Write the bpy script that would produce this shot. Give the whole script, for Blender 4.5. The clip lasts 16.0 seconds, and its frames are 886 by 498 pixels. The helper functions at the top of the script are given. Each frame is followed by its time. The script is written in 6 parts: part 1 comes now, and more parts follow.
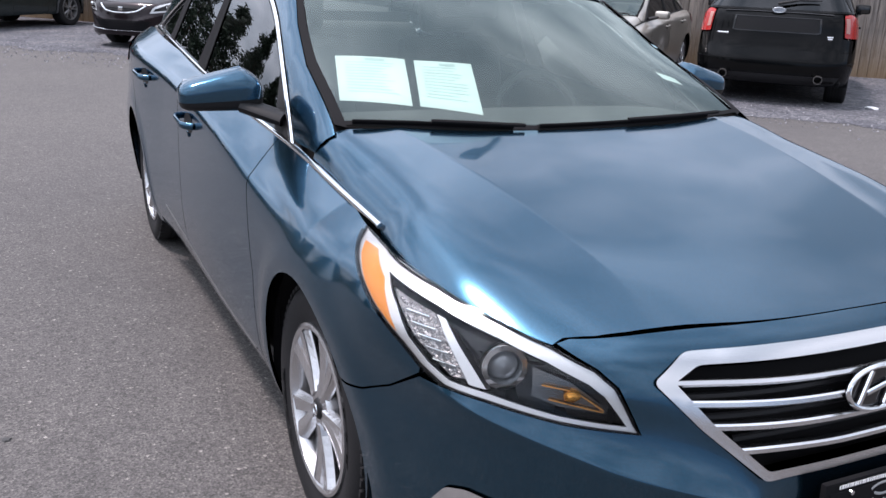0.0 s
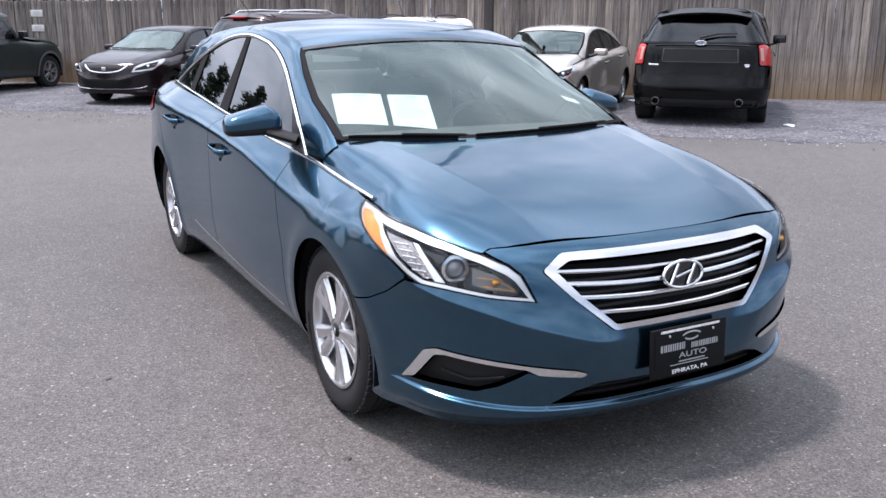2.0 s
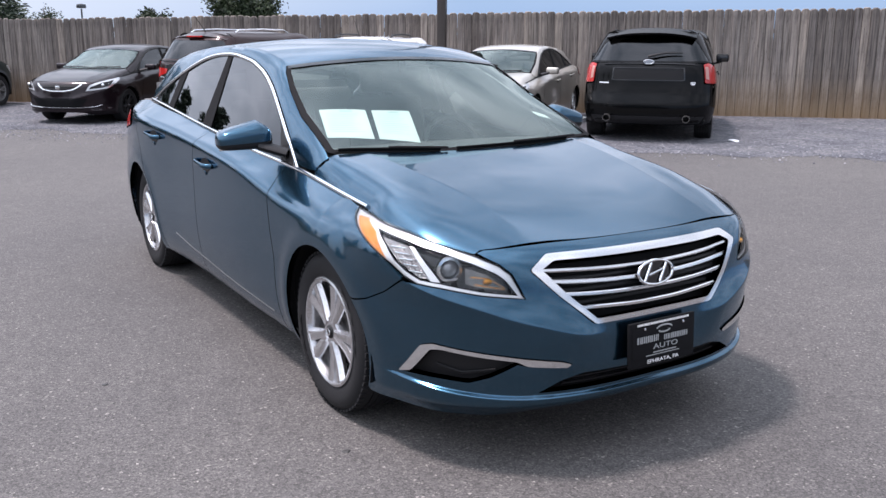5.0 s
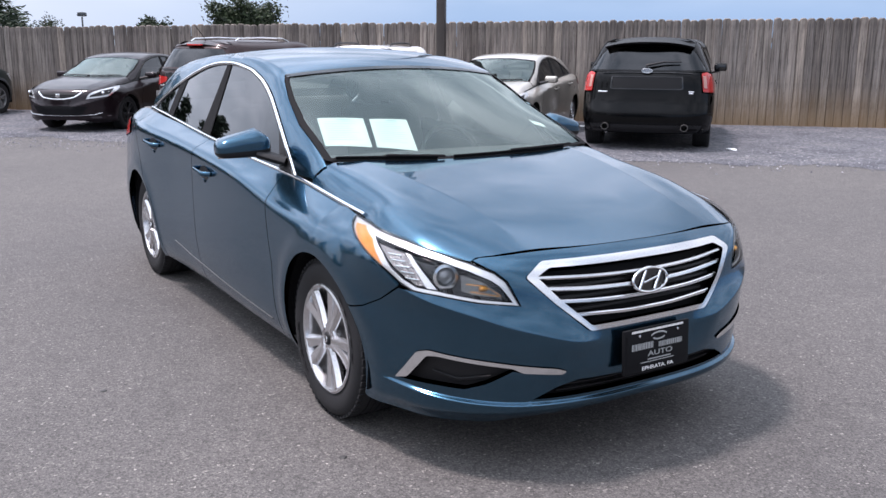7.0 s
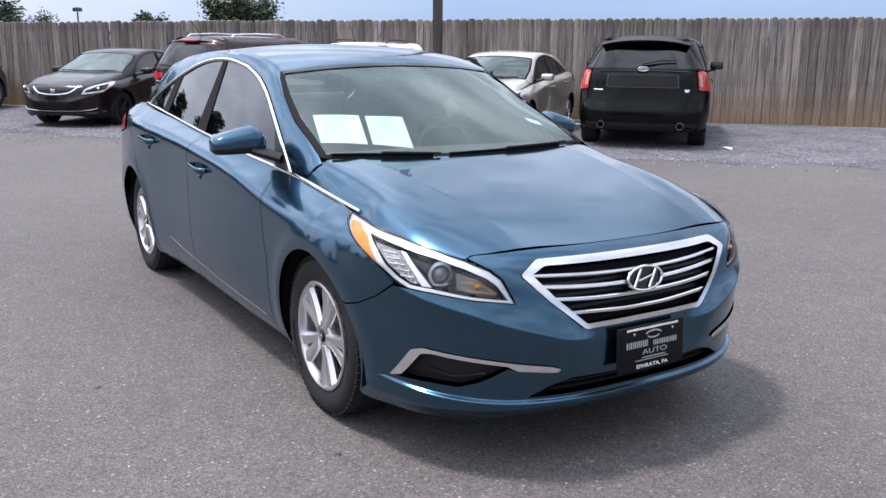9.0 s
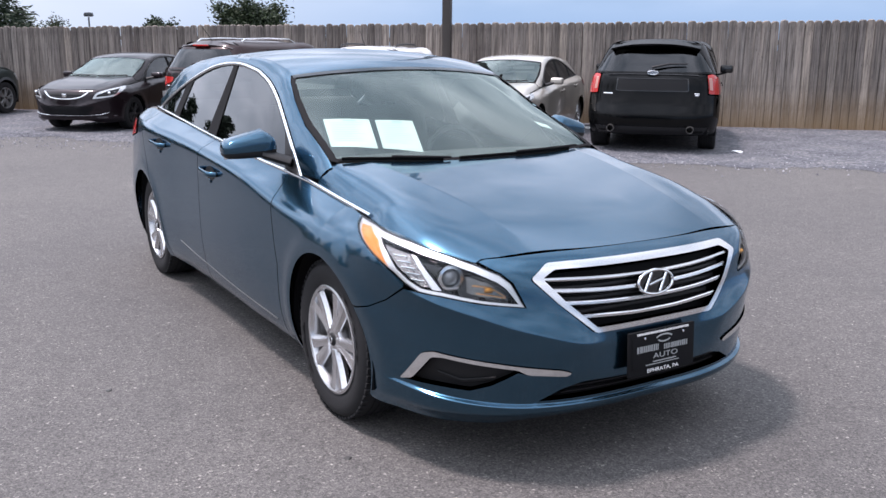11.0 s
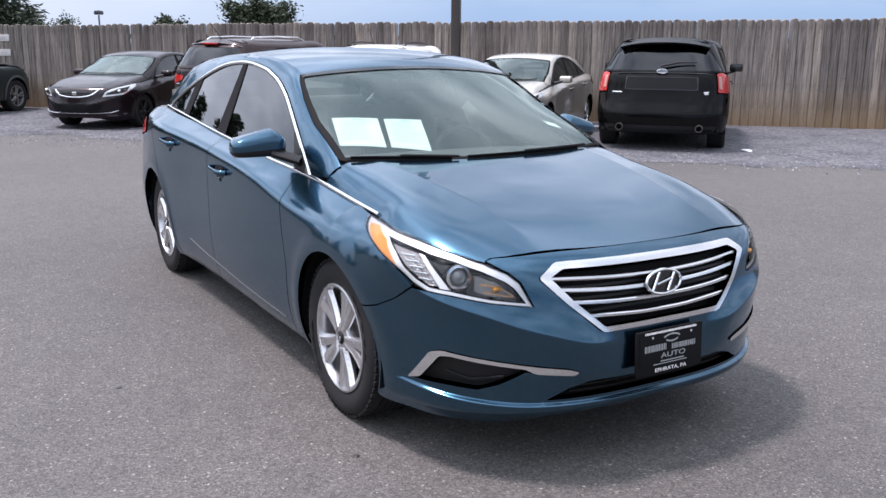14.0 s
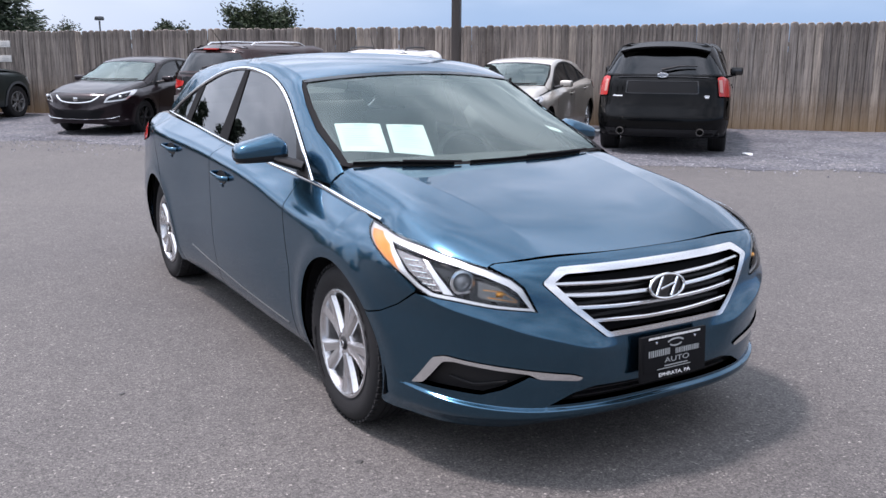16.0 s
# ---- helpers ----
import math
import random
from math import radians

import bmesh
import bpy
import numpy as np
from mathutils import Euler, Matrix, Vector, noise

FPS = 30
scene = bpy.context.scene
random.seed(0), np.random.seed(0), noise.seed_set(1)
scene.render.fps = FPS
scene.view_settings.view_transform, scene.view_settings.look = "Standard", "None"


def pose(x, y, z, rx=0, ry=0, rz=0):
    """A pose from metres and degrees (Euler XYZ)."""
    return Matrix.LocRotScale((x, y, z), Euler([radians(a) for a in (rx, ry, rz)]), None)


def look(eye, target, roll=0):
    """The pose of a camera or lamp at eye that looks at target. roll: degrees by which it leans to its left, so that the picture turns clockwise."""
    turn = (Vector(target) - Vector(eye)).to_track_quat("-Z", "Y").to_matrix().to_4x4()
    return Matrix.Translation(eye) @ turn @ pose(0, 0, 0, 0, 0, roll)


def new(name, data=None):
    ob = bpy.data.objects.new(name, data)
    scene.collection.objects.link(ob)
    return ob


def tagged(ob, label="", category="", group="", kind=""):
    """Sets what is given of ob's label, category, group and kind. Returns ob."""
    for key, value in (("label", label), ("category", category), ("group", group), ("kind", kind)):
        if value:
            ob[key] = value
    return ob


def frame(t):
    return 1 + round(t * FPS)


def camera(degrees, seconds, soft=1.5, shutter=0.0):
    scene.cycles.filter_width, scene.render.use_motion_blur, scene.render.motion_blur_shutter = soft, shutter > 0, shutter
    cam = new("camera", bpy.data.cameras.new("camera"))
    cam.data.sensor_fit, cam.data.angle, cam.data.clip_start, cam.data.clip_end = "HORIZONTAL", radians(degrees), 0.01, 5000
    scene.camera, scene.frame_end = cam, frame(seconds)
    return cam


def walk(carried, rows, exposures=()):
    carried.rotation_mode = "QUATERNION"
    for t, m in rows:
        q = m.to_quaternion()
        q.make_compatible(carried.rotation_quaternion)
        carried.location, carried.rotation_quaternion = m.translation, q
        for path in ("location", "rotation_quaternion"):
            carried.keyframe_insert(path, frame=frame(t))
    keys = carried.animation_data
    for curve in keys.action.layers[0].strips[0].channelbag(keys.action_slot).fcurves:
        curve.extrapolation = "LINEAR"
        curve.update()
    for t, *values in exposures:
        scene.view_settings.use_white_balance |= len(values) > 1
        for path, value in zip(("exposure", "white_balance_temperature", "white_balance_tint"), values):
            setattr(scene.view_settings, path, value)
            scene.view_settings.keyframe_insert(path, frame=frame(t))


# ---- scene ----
EXPOSURE = [(0, -.48, 6350, 26), (.5, -.37, 6350, 26), (1, -.20, 6350, 26), (2, -.13, 6350, 26), (3, -.29, 6350, 26), (4, -.33, 6350, 26), (7, -.29, 6350, 26), (9, -.26, 6350, 26), (13.5, -.29, 6350, 26), (16, -.30, 6350, 26)]
cam = camera(52.5, 16.0)
PATH = [
    (0, (2.039, -1.534, 1.445), (0.329, -0.683, 0.854), 2.7),
    (0.5, (2.375, -1.694, 1.444), (0.662, -0.841, 0.863), 0.9),
    (1, (2.648, -1.831, 1.48), (0.942, -0.951, 0.918), 0.6),
    (1.5, (2.935, -1.934, 1.48), (1.22, -1.041, 0.971), 1.0),
    (2, (3.093, -2.062, 1.506), (1.389, -1.142, 1.007), 0.1),
    (2.5, (3.177, -2.234, 1.512), (1.511, -1.23, 1.046), 0.2),
    (3, (3.22, -2.3, 1.51), (1.555, -1.291, 1.05), 0.1),
    (3.5, (3.222, -2.308, 1.508), (1.556, -1.298, 1.055), 0.0),
    (4, (3.217, -2.314, 1.511), (1.558, -1.297, 1.049), 0.1),
    (6.5, (3.25, -2.316, 1.512), (1.597, -1.284, 1.063), 0.3),
    (7, (3.254, -2.319, 1.515), (1.596, -1.292, 1.073), 0.3),
    (7.5, (3.253, -2.327, 1.51), (1.594, -1.298, 1.074), 0.4),
    (8, (3.258, -2.324, 1.515), (1.601, -1.294, 1.074), 0.7),
    (8.5, (3.248, -2.317, 1.516), (1.596, -1.279, 1.074), 0.7),
    (9, (3.253, -2.317, 1.516), (1.601, -1.282, 1.068), 0.6),
    (11.5, (3.253, -2.326, 1.516), (1.586, -1.311, 1.079), 0.4),
    (12, (3.259, -2.331, 1.521), (1.589, -1.319, 1.088), 0.3),
    (12.5, (3.256, -2.327, 1.521), (1.581, -1.321, 1.094), 0.3),
    (13, (3.252, -2.329, 1.519), (1.578, -1.323, 1.089), 0.4),
    (13.5, (3.254, -2.327, 1.517), (1.578, -1.326, 1.083), 0.4),
    (14, (3.259, -2.324, 1.521), (1.586, -1.322, 1.077), 0.5),
    (14.5, (3.256, -2.324, 1.521), (1.586, -1.316, 1.081), 0.5),
    (15, (3.252, -2.324, 1.522), (1.58, -1.32, 1.082), 0.4),
    (15.5, (3.251, -2.329, 1.522), (1.576, -1.326, 1.086), 0.2),
    (16, (3.254, -2.332, 1.525), (1.578, -1.33, 1.09), 0.3),
]
walk(cam, [(t, look(eye, target, roll)) for t, eye, target, roll in PATH], EXPOSURE)

SUN_FROM = Vector((-.22, -.30, .92)).normalized()


def world_and_sun():
    world = bpy.data.worlds.new("sky")
    scene.world = world
    world.use_nodes = True
    nt = world.node_tree
    nt.nodes.clear()
    N, L = nt.nodes.new, nt.links.new
    out, bg = N("ShaderNodeOutputWorld"), N("ShaderNodeBackground")
    sky = N("ShaderNodeTexSky")
    sky.sky_type, sky.sun_disc = "NISHITA", False
    sky.sun_elevation = math.asin(SUN_FROM.z)
    sky.sun_rotation = math.atan2(SUN_FROM.x, SUN_FROM.y)
    sky.air_density, sky.dust_density, sky.ozone_density = 1.2, 2.5, 1.0
    # broken fair-weather cloud on a flat deck overhead
    geo, sep = N("ShaderNodeTexCoord"), N("ShaderNodeSeparateXYZ")
    L(geo.outputs["Generated"], sep.inputs[0])
    zz = N("ShaderNodeMath"); zz.operation = "MAXIMUM"; zz.inputs[1].default_value = .03
    L(sep.outputs[2], zz.inputs[0])
    za = N("ShaderNodeMath"); za.operation = "ADD"; za.inputs[1].default_value = .30
    L(zz.outputs[0], za.inputs[0])
    div = N("ShaderNodeVectorMath"); div.operation = "DIVIDE"
    comb = N("ShaderNodeCombineXYZ"); comb.inputs[2].default_value = 1
    L(za.outputs[0], comb.inputs[0]); L(za.outputs[0], comb.inputs[1])
    L(geo.outputs["Generated"], div.inputs[0]); L(comb.outputs[0], div.inputs[1])
    no = N("ShaderNodeTexNoise")
    no.inputs["Scale"].default_value, no.inputs["Detail"].default_value, no.inputs["Roughness"].default_value = 1.7, 7, .56
    L(div.outputs[0], no.inputs["Vector"])
    ramp = N("ShaderNodeValToRGB")
    ramp.color_ramp.elements[0].position, ramp.color_ramp.elements[1].position = .17, .40
    L(no.outputs["Fac"], ramp.inputs[0])
    shade = N("ShaderNodeTexNoise")
    shade.inputs["Scale"].default_value, shade.inputs["Detail"].default_value = 3.1, 5
    L(div.outputs[0], shade.inputs["Vector"])
    cl = N("ShaderNodeValToRGB")
    cl.color_ramp.elements[0].position, cl.color_ramp.elements[1].position = .36, .62
    cl.color_ramp.elements[0].color, cl.color_ramp.elements[1].color = (7.4, 9.2, 10.2, 1), (16.2, 18.2, 19.0, 1)
    L(shade.outputs["Fac"], cl.inputs[0])
    # the cloud glows round the veiled sun
    near = N("ShaderNodeVectorMath"); near.operation = "DOT_PRODUCT"; near.inputs[1].default_value = SUN_FROM
    L(geo.outputs["Generated"], near.inputs[0])
    halo = N("ShaderNodeMapRange"); halo.interpolation_type = "SMOOTHSTEP"
    halo.inputs["From Min"].default_value, halo.inputs["From Max"].default_value = .15, 1.0
    halo.inputs["To Min"].default_value, halo.inputs["To Max"].default_value = .85, 1.9
    L(near.outputs["Value"], halo.inputs["Value"])
    glow = N("ShaderNodeVectorMath"); glow.operation = "SCALE"
    L(cl.outputs[0], glow.inputs[0]); L(halo.outputs[0], glow.inputs["Scale"])
    fade = N("ShaderNodeMapRange"); fade.interpolation_type = "SMOOTHSTEP"
    fade.inputs["From Min"].default_value, fade.inputs["From Max"].default_value = .02, .18
    L(sep.outputs[2], fade.inputs["Value"])
    both = N("ShaderNodeMath"); both.operation = "MULTIPLY"
    L(ramp.outputs[0], both.inputs[0]); L(fade.outputs[0], both.inputs[1])
    haze = N("ShaderNodeMix"); haze.data_type = "RGBA"
    thin = N("ShaderNodeMapRange"); thin.interpolation_type = "SMOOTHSTEP"
    thin.inputs["From Min"].default_value, thin.inputs["From Max"].default_value = .02, .45
    thin.inputs["To Min"].default_value, thin.inputs["To Max"].default_value = .75, .10
    L(sep.outputs[2], thin.inputs["Value"])
    L(thin.outputs[0], haze.inputs["Factor"]); L(sky.outputs[0], haze.inputs["A"])
    # the haze is white towards the sun's side of the horizon and blue away from it
    side = N("ShaderNodeVectorMath"); side.operation = "DOT_PRODUCT"
    side.inputs[1].default_value = Vector((SUN_FROM.x, SUN_FROM.y, 0)).normalized()
    L(geo.outputs["Generated"], side.inputs[0])
    pale = N("ShaderNodeValToRGB")
    pale.color_ramp.elements[0].position, pale.color_ramp.elements[1].position = .05, .75
    pale.color_ramp.elements[0].color, pale.color_ramp.elements[1].color = (4.9, 8.0, 11.3, 1), (12.8, 14.6, 14.9, 1)
    L(side.outputs["Value"], pale.inputs[0])
    L(pale.outputs[0], haze.inputs["B"])
    mix = N("ShaderNodeMix"); mix.data_type = "RGBA"
    L(both.outputs[0], mix.inputs["Factor"]); L(haze.outputs["Result"], mix.inputs["A"]); L(glow.outputs[0], mix.inputs["B"])
    L(mix.outputs["Result"], bg.inputs[0])
    bg.inputs[1].default_value = .11
    L(bg.outputs[0], out.inputs[0])
    sun = new("sun", bpy.data.lights.new("sun", "SUN"))
    sun.data.energy, sun.data.angle, sun.data.color = 5.0, radians(8.0), (1, .94, .86)
    sun.matrix_world = look(SUN_FROM * 50, (0, 0, 0))


world_and_sun()


# ---- materials ----
def material(name, color=(.5, .5, .5), rough=.5, metal=0.0, coat=0.0, **more):
    """A Principled material; returns it with its node tree and main shader."""
    m = bpy.data.materials.new(name)
    m.use_nodes = True
    p = m.node_tree.nodes["Principled BSDF"]
    p.inputs["Base Color"].default_value = (*color, 1)
    p.inputs["Roughness"].default_value, p.inputs["Metallic"].default_value = rough, metal
    p.inputs["Coat Weight"].default_value = coat
    p.inputs["Coat Roughness"].default_value = .03
    for key, value in more.items():
        p.inputs[key.replace("_", " ")].default_value = value
    return m


def noise_node(m, scale, detail=4, rough=.5, coords="Object"):
    nt = m.node_tree
    tc, n = nt.nodes.new("ShaderNodeTexCoord"), nt.nodes.new("ShaderNodeTexNoise")
    n.inputs["Scale"].default_value, n.inputs["Detail"].default_value, n.inputs["Roughness"].default_value = scale, detail, rough
    nt.links.new(tc.outputs[coords], n.inputs["Vector"])
    return n


def ramp_node(m, fac, stops):
    nt = m.node_tree
    r = nt.nodes.new("ShaderNodeValToRGB")
    while len(r.color_ramp.elements) < len(stops):
        r.color_ramp.elements.new(.5)
    for e, (pos, col) in zip(r.color_ramp.elements, stops):
        e.position, e.color = pos, (*col, 1) if len(col) == 3 else col
    nt.links.new(fac, r.inputs[0])
    return r


def mix_node(m, fac, a, b, mode="MIX"):
    nt = m.node_tree
    x = nt.nodes.new("ShaderNodeMix")
    x.data_type, x.blend_type = "RGBA", mode
    for sock, v in (("Factor", fac), ("A", a), ("B", b)):
        if isinstance(v, (int, float)):
            x.inputs[sock].default_value = v
        elif isinstance(v, tuple):
            x.inputs[sock].default_value = (*v, 1)
        else:
            nt.links.new(v, x.inputs[sock])
    return x.outputs["Result"]


def bump(m, height, strength=.2, distance=.01):
    nt = m.node_tree
    b = nt.nodes.new("ShaderNodeBump")
    b.inputs["Strength"].default_value, b.inputs["Distance"].default_value = strength, distance
    nt.links.new(height, b.inputs["Height"])
    nt.links.new(b.outputs[0], nt.nodes["Principled BSDF"].inputs["Normal"])


def set_input(m, name, socket):
    m.node_tree.links.new(socket, m.node_tree.nodes["Principled BSDF"].inputs[name])


def paint(name, color, metal=.7, rough=.36, flake=.25, dust=.06, gloss=1.0, spec=.5, haze=(.02, .07)):
    """Metallic clear-coated car paint with fine flake and a thin film of dust."""
    m = material(name, color, rough, metal, gloss, Specular_IOR_Level=spec)
    f = noise_node(m, 900, 2)
    lo, hi = tuple(c * (1 - flake) for c in color), tuple(min(1, c * (1 + flake)) for c in color)
    r = ramp_node(m, f.outputs["Fac"], [(.35, lo), (.65, hi)])
    d = noise_node(m, 5, 6, .65)
    dr = ramp_node(m, d.outputs["Fac"], [(.45, (0, 0, 0)), (.75, (dust, dust, dust))])
    col = mix_node(m, dr.outputs[0], r.outputs[0], (.35, .33, .30))
    set_input(m, "Base Color", col)
    rr = ramp_node(m, d.outputs["Fac"], [(.3, (haze[0],) * 3), (.8, (haze[1],) * 3)])
    set_input(m, "Coat Roughness", rr.outputs[0])
    return m


def pane(name, tint, rough=.0, ior=1.5, gain=1.0, sheen=(.94, .97, 1)):
    """Thin glass: a tinted see-through sheet with a mirror-like surface."""
    m = bpy.data.materials.new(name)
    m.use_nodes = True
    nt = m.node_tree
    nt.nodes.clear()
    out, mx = nt.nodes.new("ShaderNodeOutputMaterial"), nt.nodes.new("ShaderNodeMixShader")
    tr, gl, fr = nt.nodes.new("ShaderNodeBsdfTransparent"), nt.nodes.new("ShaderNodeBsdfGlossy"), nt.nodes.new("ShaderNodeFresnel")
    tr.inputs[0].default_value = (*tint, 1)
    gl.inputs["Roughness"].default_value = rough
    gl.inputs["Color"].default_value = (*sheen, 1)
    fr.inputs["IOR"].default_value = ior
    k = nt.nodes.new("ShaderNodeMath"); k.operation = "MULTIPLY"; k.use_clamp = True
    k.inputs[1].default_value = gain
    nt.links.new(fr.outputs[0], k.inputs[0]); nt.links.new(k.outputs[0], mx.inputs[0])
    nt.links.new(tr.outputs[0], mx.inputs[1]); nt.links.new(gl.outputs[0], mx.inputs[2])
    nt.links.new(mx.outputs[0], out.inputs[0])
    return m


BLUE = paint("blue_metallic_paint", (.027, .084, .134), .97, .20, dust=.010, gloss=.85)
BLUE.node_tree.nodes["Principled BSDF"].inputs["Specular Tint"].default_value = (.66, .80, .92, 1)
BLUE.node_tree.nodes["Principled BSDF"].inputs["Coat IOR"].default_value = 1.45
CHROME = material("chrome", (.82, .83, .84), .10, 1.0)
SATIN = material("satin_silver", (.78, .78, .79), .20, 1.0)
RUBBER = material("tyre_rubber", (.016, .016, .017), .7, Specular_IOR_Level=.25)
bump(RUBBER, noise_node(RUBBER, 160, 3).outputs["Fac"], .25, .004)
BLACK = material("black_plastic", (.009, .009, .010), .5, Specular_IOR_Level=.3)
MATT = material("matt_black", (.005, .005, .006), .85, Specular_IOR_Level=.2)
GLOSSBLACK = material("gloss_black", (.008, .008, .009), .08, 0, .5)
ALLOY = material("painted_alloy", (.62, .62, .63), .24, .9, .3)
STEEL = material("worn_steel", (.20, .19, .18), .45, 1.0)
SCREEN = pane("windscreen_glass", (.54, .66, .62), 0, 1.52, 1.55, (.84, .98, .94))
TINT = pane("tinted_side_glass", (.08, .09, .09), 0, 1.55, 1.15)
REARGLASS = pane("dark_rear_glass", (.02, .022, .022), 0, 1.5, 1.1)
SCREEN2 = pane("rear_screen_glass", (.30, .36, .34), 0, 1.5, 1.2)
CLEAR = pane("clear_lamp_lens", (.97, .98, .98), .03, 1.38, .8)
AMBER = material("amber_reflector", (.60, .20, .018), .3, 0, .4)
REDLENS = material("red_lamp_lens", (.44, .012, .008), .2, 0, .4)
LAMPGREY = material("lamp_bezel_silver", (.66, .67, .68), .30, .6, .1)
BOWL = material("ribbed_reflector", (.42, .42, .43), .3, .8)
bump(BOWL, noise_node(BOWL, 110, 3).outputs["Fac"], .9, .02)
SMOKED = material("smoked_chrome", (.16, .155, .15), .18, 1.0)
DARKLAMP = material("lamp_dark_housing", (.014, .014, .015), .2, .3)
CLOTH = material("grey_seat_cloth", (.11, .112, .112), .9)
DASH = material("grey_dashboard", (.085, .088, .088), .7)
bump(DASH, noise_node(DASH, 300, 2).outputs["Fac"], .2, .002)
PAPER = material("white_paper", (.88, .94, .93), .8)
INK = material("pale_grey_print", (.62, .72, .72), .8)
WHITEINK = material("white_print", (.85, .85, .85), .6)
GREYINK = material("grey_print", (.32, .33, .33), .6)
HOLO = material("bulb_warm", (.90, .42, .09), .2, .8)


# ---- building helpers ----
def mesh_object(name, me, mat, parent=None, label=""):
    ob = new(name, me)
    if mat:
        me.materials.append(mat)
    if parent:
        ob.parent = parent
    if label:
        ob["label"] = label
    return ob


def part(name, bm, mat, parent=None, label="", smooth=True):
    """Links a bmesh as one mesh object under a thing or a part."""
    bmesh.ops.recalc_face_normals(bm, faces=bm.faces)
    me = bpy.data.meshes.new(name)
    bm.to_mesh(me)
    bm.free()
    if smooth:
        me.polygons.foreach_set("use_smooth", [True] * len(me.polygons))
        me.set_sharp_from_angle(angle=radians(38))
    return mesh_object(name, me, mat, parent, label)


def thing(name, label, category, group="", at=None):
    ob = new(name)
    ob.empty_display_size = .2
    tagged(ob, label, category, group)
    if at is not None:
        ob.matrix_basis = at
    return ob


def box(bm, lo, hi, bevel=.0, seg=2, turn=None):
    """A bevelled box between two corners."""
    size, mid = [b - a for a, b in zip(lo, hi)], [(a + b) / 2 for a, b in zip(lo, hi)]
    m = Matrix.Translation(mid) @ (turn or Matrix()) @ Matrix.Diagonal((*size, 1))
    vs = bmesh.ops.create_cube(bm, size=1, matrix=m)["verts"]
    if bevel:
        es = list({e for v in vs for e in v.link_edges})
        bmesh.ops.bevel(bm, geom=es, offset=bevel, segments=seg, affect="EDGES", profile=.6)
    return bm


def lathe(bm, profile, n=48, m=None, closed=False):
    """Turns (radius, y) pairs round the y axis."""
    m = m or Matrix()
    rings = []
    for r, y in profile:
        rings.append([bm.verts.new(m @ Vector((r * math.cos(2 * math.pi * i / n), y, r * math.sin(2 * math.pi * i / n)))) for i in range(n)])
    pairs = list(zip(rings, rings[1:])) + ([(rings[-1], rings[0])] if closed else [])
    for a, b in pairs:
        for i in range(n):
            bm.faces.new((a[i], a[(i + 1) % n], b[(i + 1) % n], b[i]))
    return bm


def sweep(bm, pts, ups, profile, closed=False, caps=True, taper=None):
    """Carries a closed profile of (across, up) pairs along a line of points, with an up direction at each."""
    pts, ups = [Vector(p) for p in pts], [Vector(u) for u in ups]
    n, rings = len(pts), []
    for i, (p, u) in enumerate(zip(pts, ups)):
        a, b = (pts[i - 1], pts[(i + 1) % n]) if closed else (pts[max(i - 1, 0)], pts[min(i + 1, n - 1)])
        t = (b - a).normalized()
        s = t.cross(u).normalized()
        w = s.cross(t).normalized()
        k = taper(i / (n - 1)) if taper else 1
        rings.append([bm.verts.new(p + s * x * k + w * y * k) for x, y in profile])
    k = len(profile)
    for a, b in list(zip(rings, rings[1:])) + ([(rings[-1], rings[0])] if closed else []):
        for i in range(k):
            bm.faces.new((a[i], a[(i + 1) % k], b[(i + 1) % k], b[i]))
    if caps and not closed:
        bm.faces.new(rings[0]), bm.faces.new(rings[-1])
    return bm


def oval(w, h, n=10):
    return [(w / 2 * math.cos(2 * math.pi * i / n), h / 2 * math.sin(2 * math.pi * i / n)) for i in range(n)]


def dense(poly, gap, closed=True):
    """A polyline with a point at least every gap."""
    out, n = [], len(poly)
    for i in range(n if closed else n - 1):
        a, b = np.array(poly[i], float), np.array(poly[(i + 1) % n], float)
        k = max(1, int(math.ceil(np.linalg.norm(b - a) / gap)))
        out += [tuple(a + (b - a) * j / k) for j in range(k)]
    return out if closed else out + [tuple(poly[-1])]


def rounded(poly, r, closed=True, k=5):
    """Rounds the corners of a polyline."""
    out, n = [], len(poly)
    for i in range(n):
        p = np.array(poly[i], float)
        if not closed and i in (0, n - 1):
            out.append(tuple(p))
            continue
        a, b = np.array(poly[i - 1], float) - p, np.array(poly[(i + 1) % n], float) - p
        la, lb = np.linalg.norm(a), np.linalg.norm(b)
        q = min(r, la * .45, lb * .45)
        s, e = p + a / la * q, p + b / lb * q
        for j in range(k + 1):
            t = j / k
            out.append(tuple((1 - t) ** 2 * s + 2 * t * (1 - t) * p + t * t * e))
    return out


def inside(poly, pts):
    poly, pts = np.array(poly), np.array(pts)
    x, y = pts[:, 0], pts[:, 1]
    hit = np.zeros(len(pts), bool)
    for (x0, y0), (x1, y1) in zip(poly, np.roll(poly, -1, 0)):
        c = (y0 > y) != (y1 > y)
        if y0 != y1:
            hit ^= c & (x < (x1 - x0) * (y - y0) / (y1 - y0) + x0)
    return hit


def shrink(poly, d):
    """Moves a closed outline inwards by d."""
    p = np.array(poly, float)
    area = np.sum(p[:, 0] * np.roll(p[:, 1], -1) - p[:, 1] * np.roll(p[:, 0], -1))
    t = np.roll(p, -1, 0) - np.roll(p, 1, 0)
    t /= np.maximum(np.linalg.norm(t, axis=1), 1e-9)[:, None]
    nrm = np.stack([-t[:, 1], t[:, 0]], 1) * (1 if area > 0 else -1)
    return [tuple(q) for q in p + nrm * d]


HEART = np.array((-1.4, 0.0, .45))


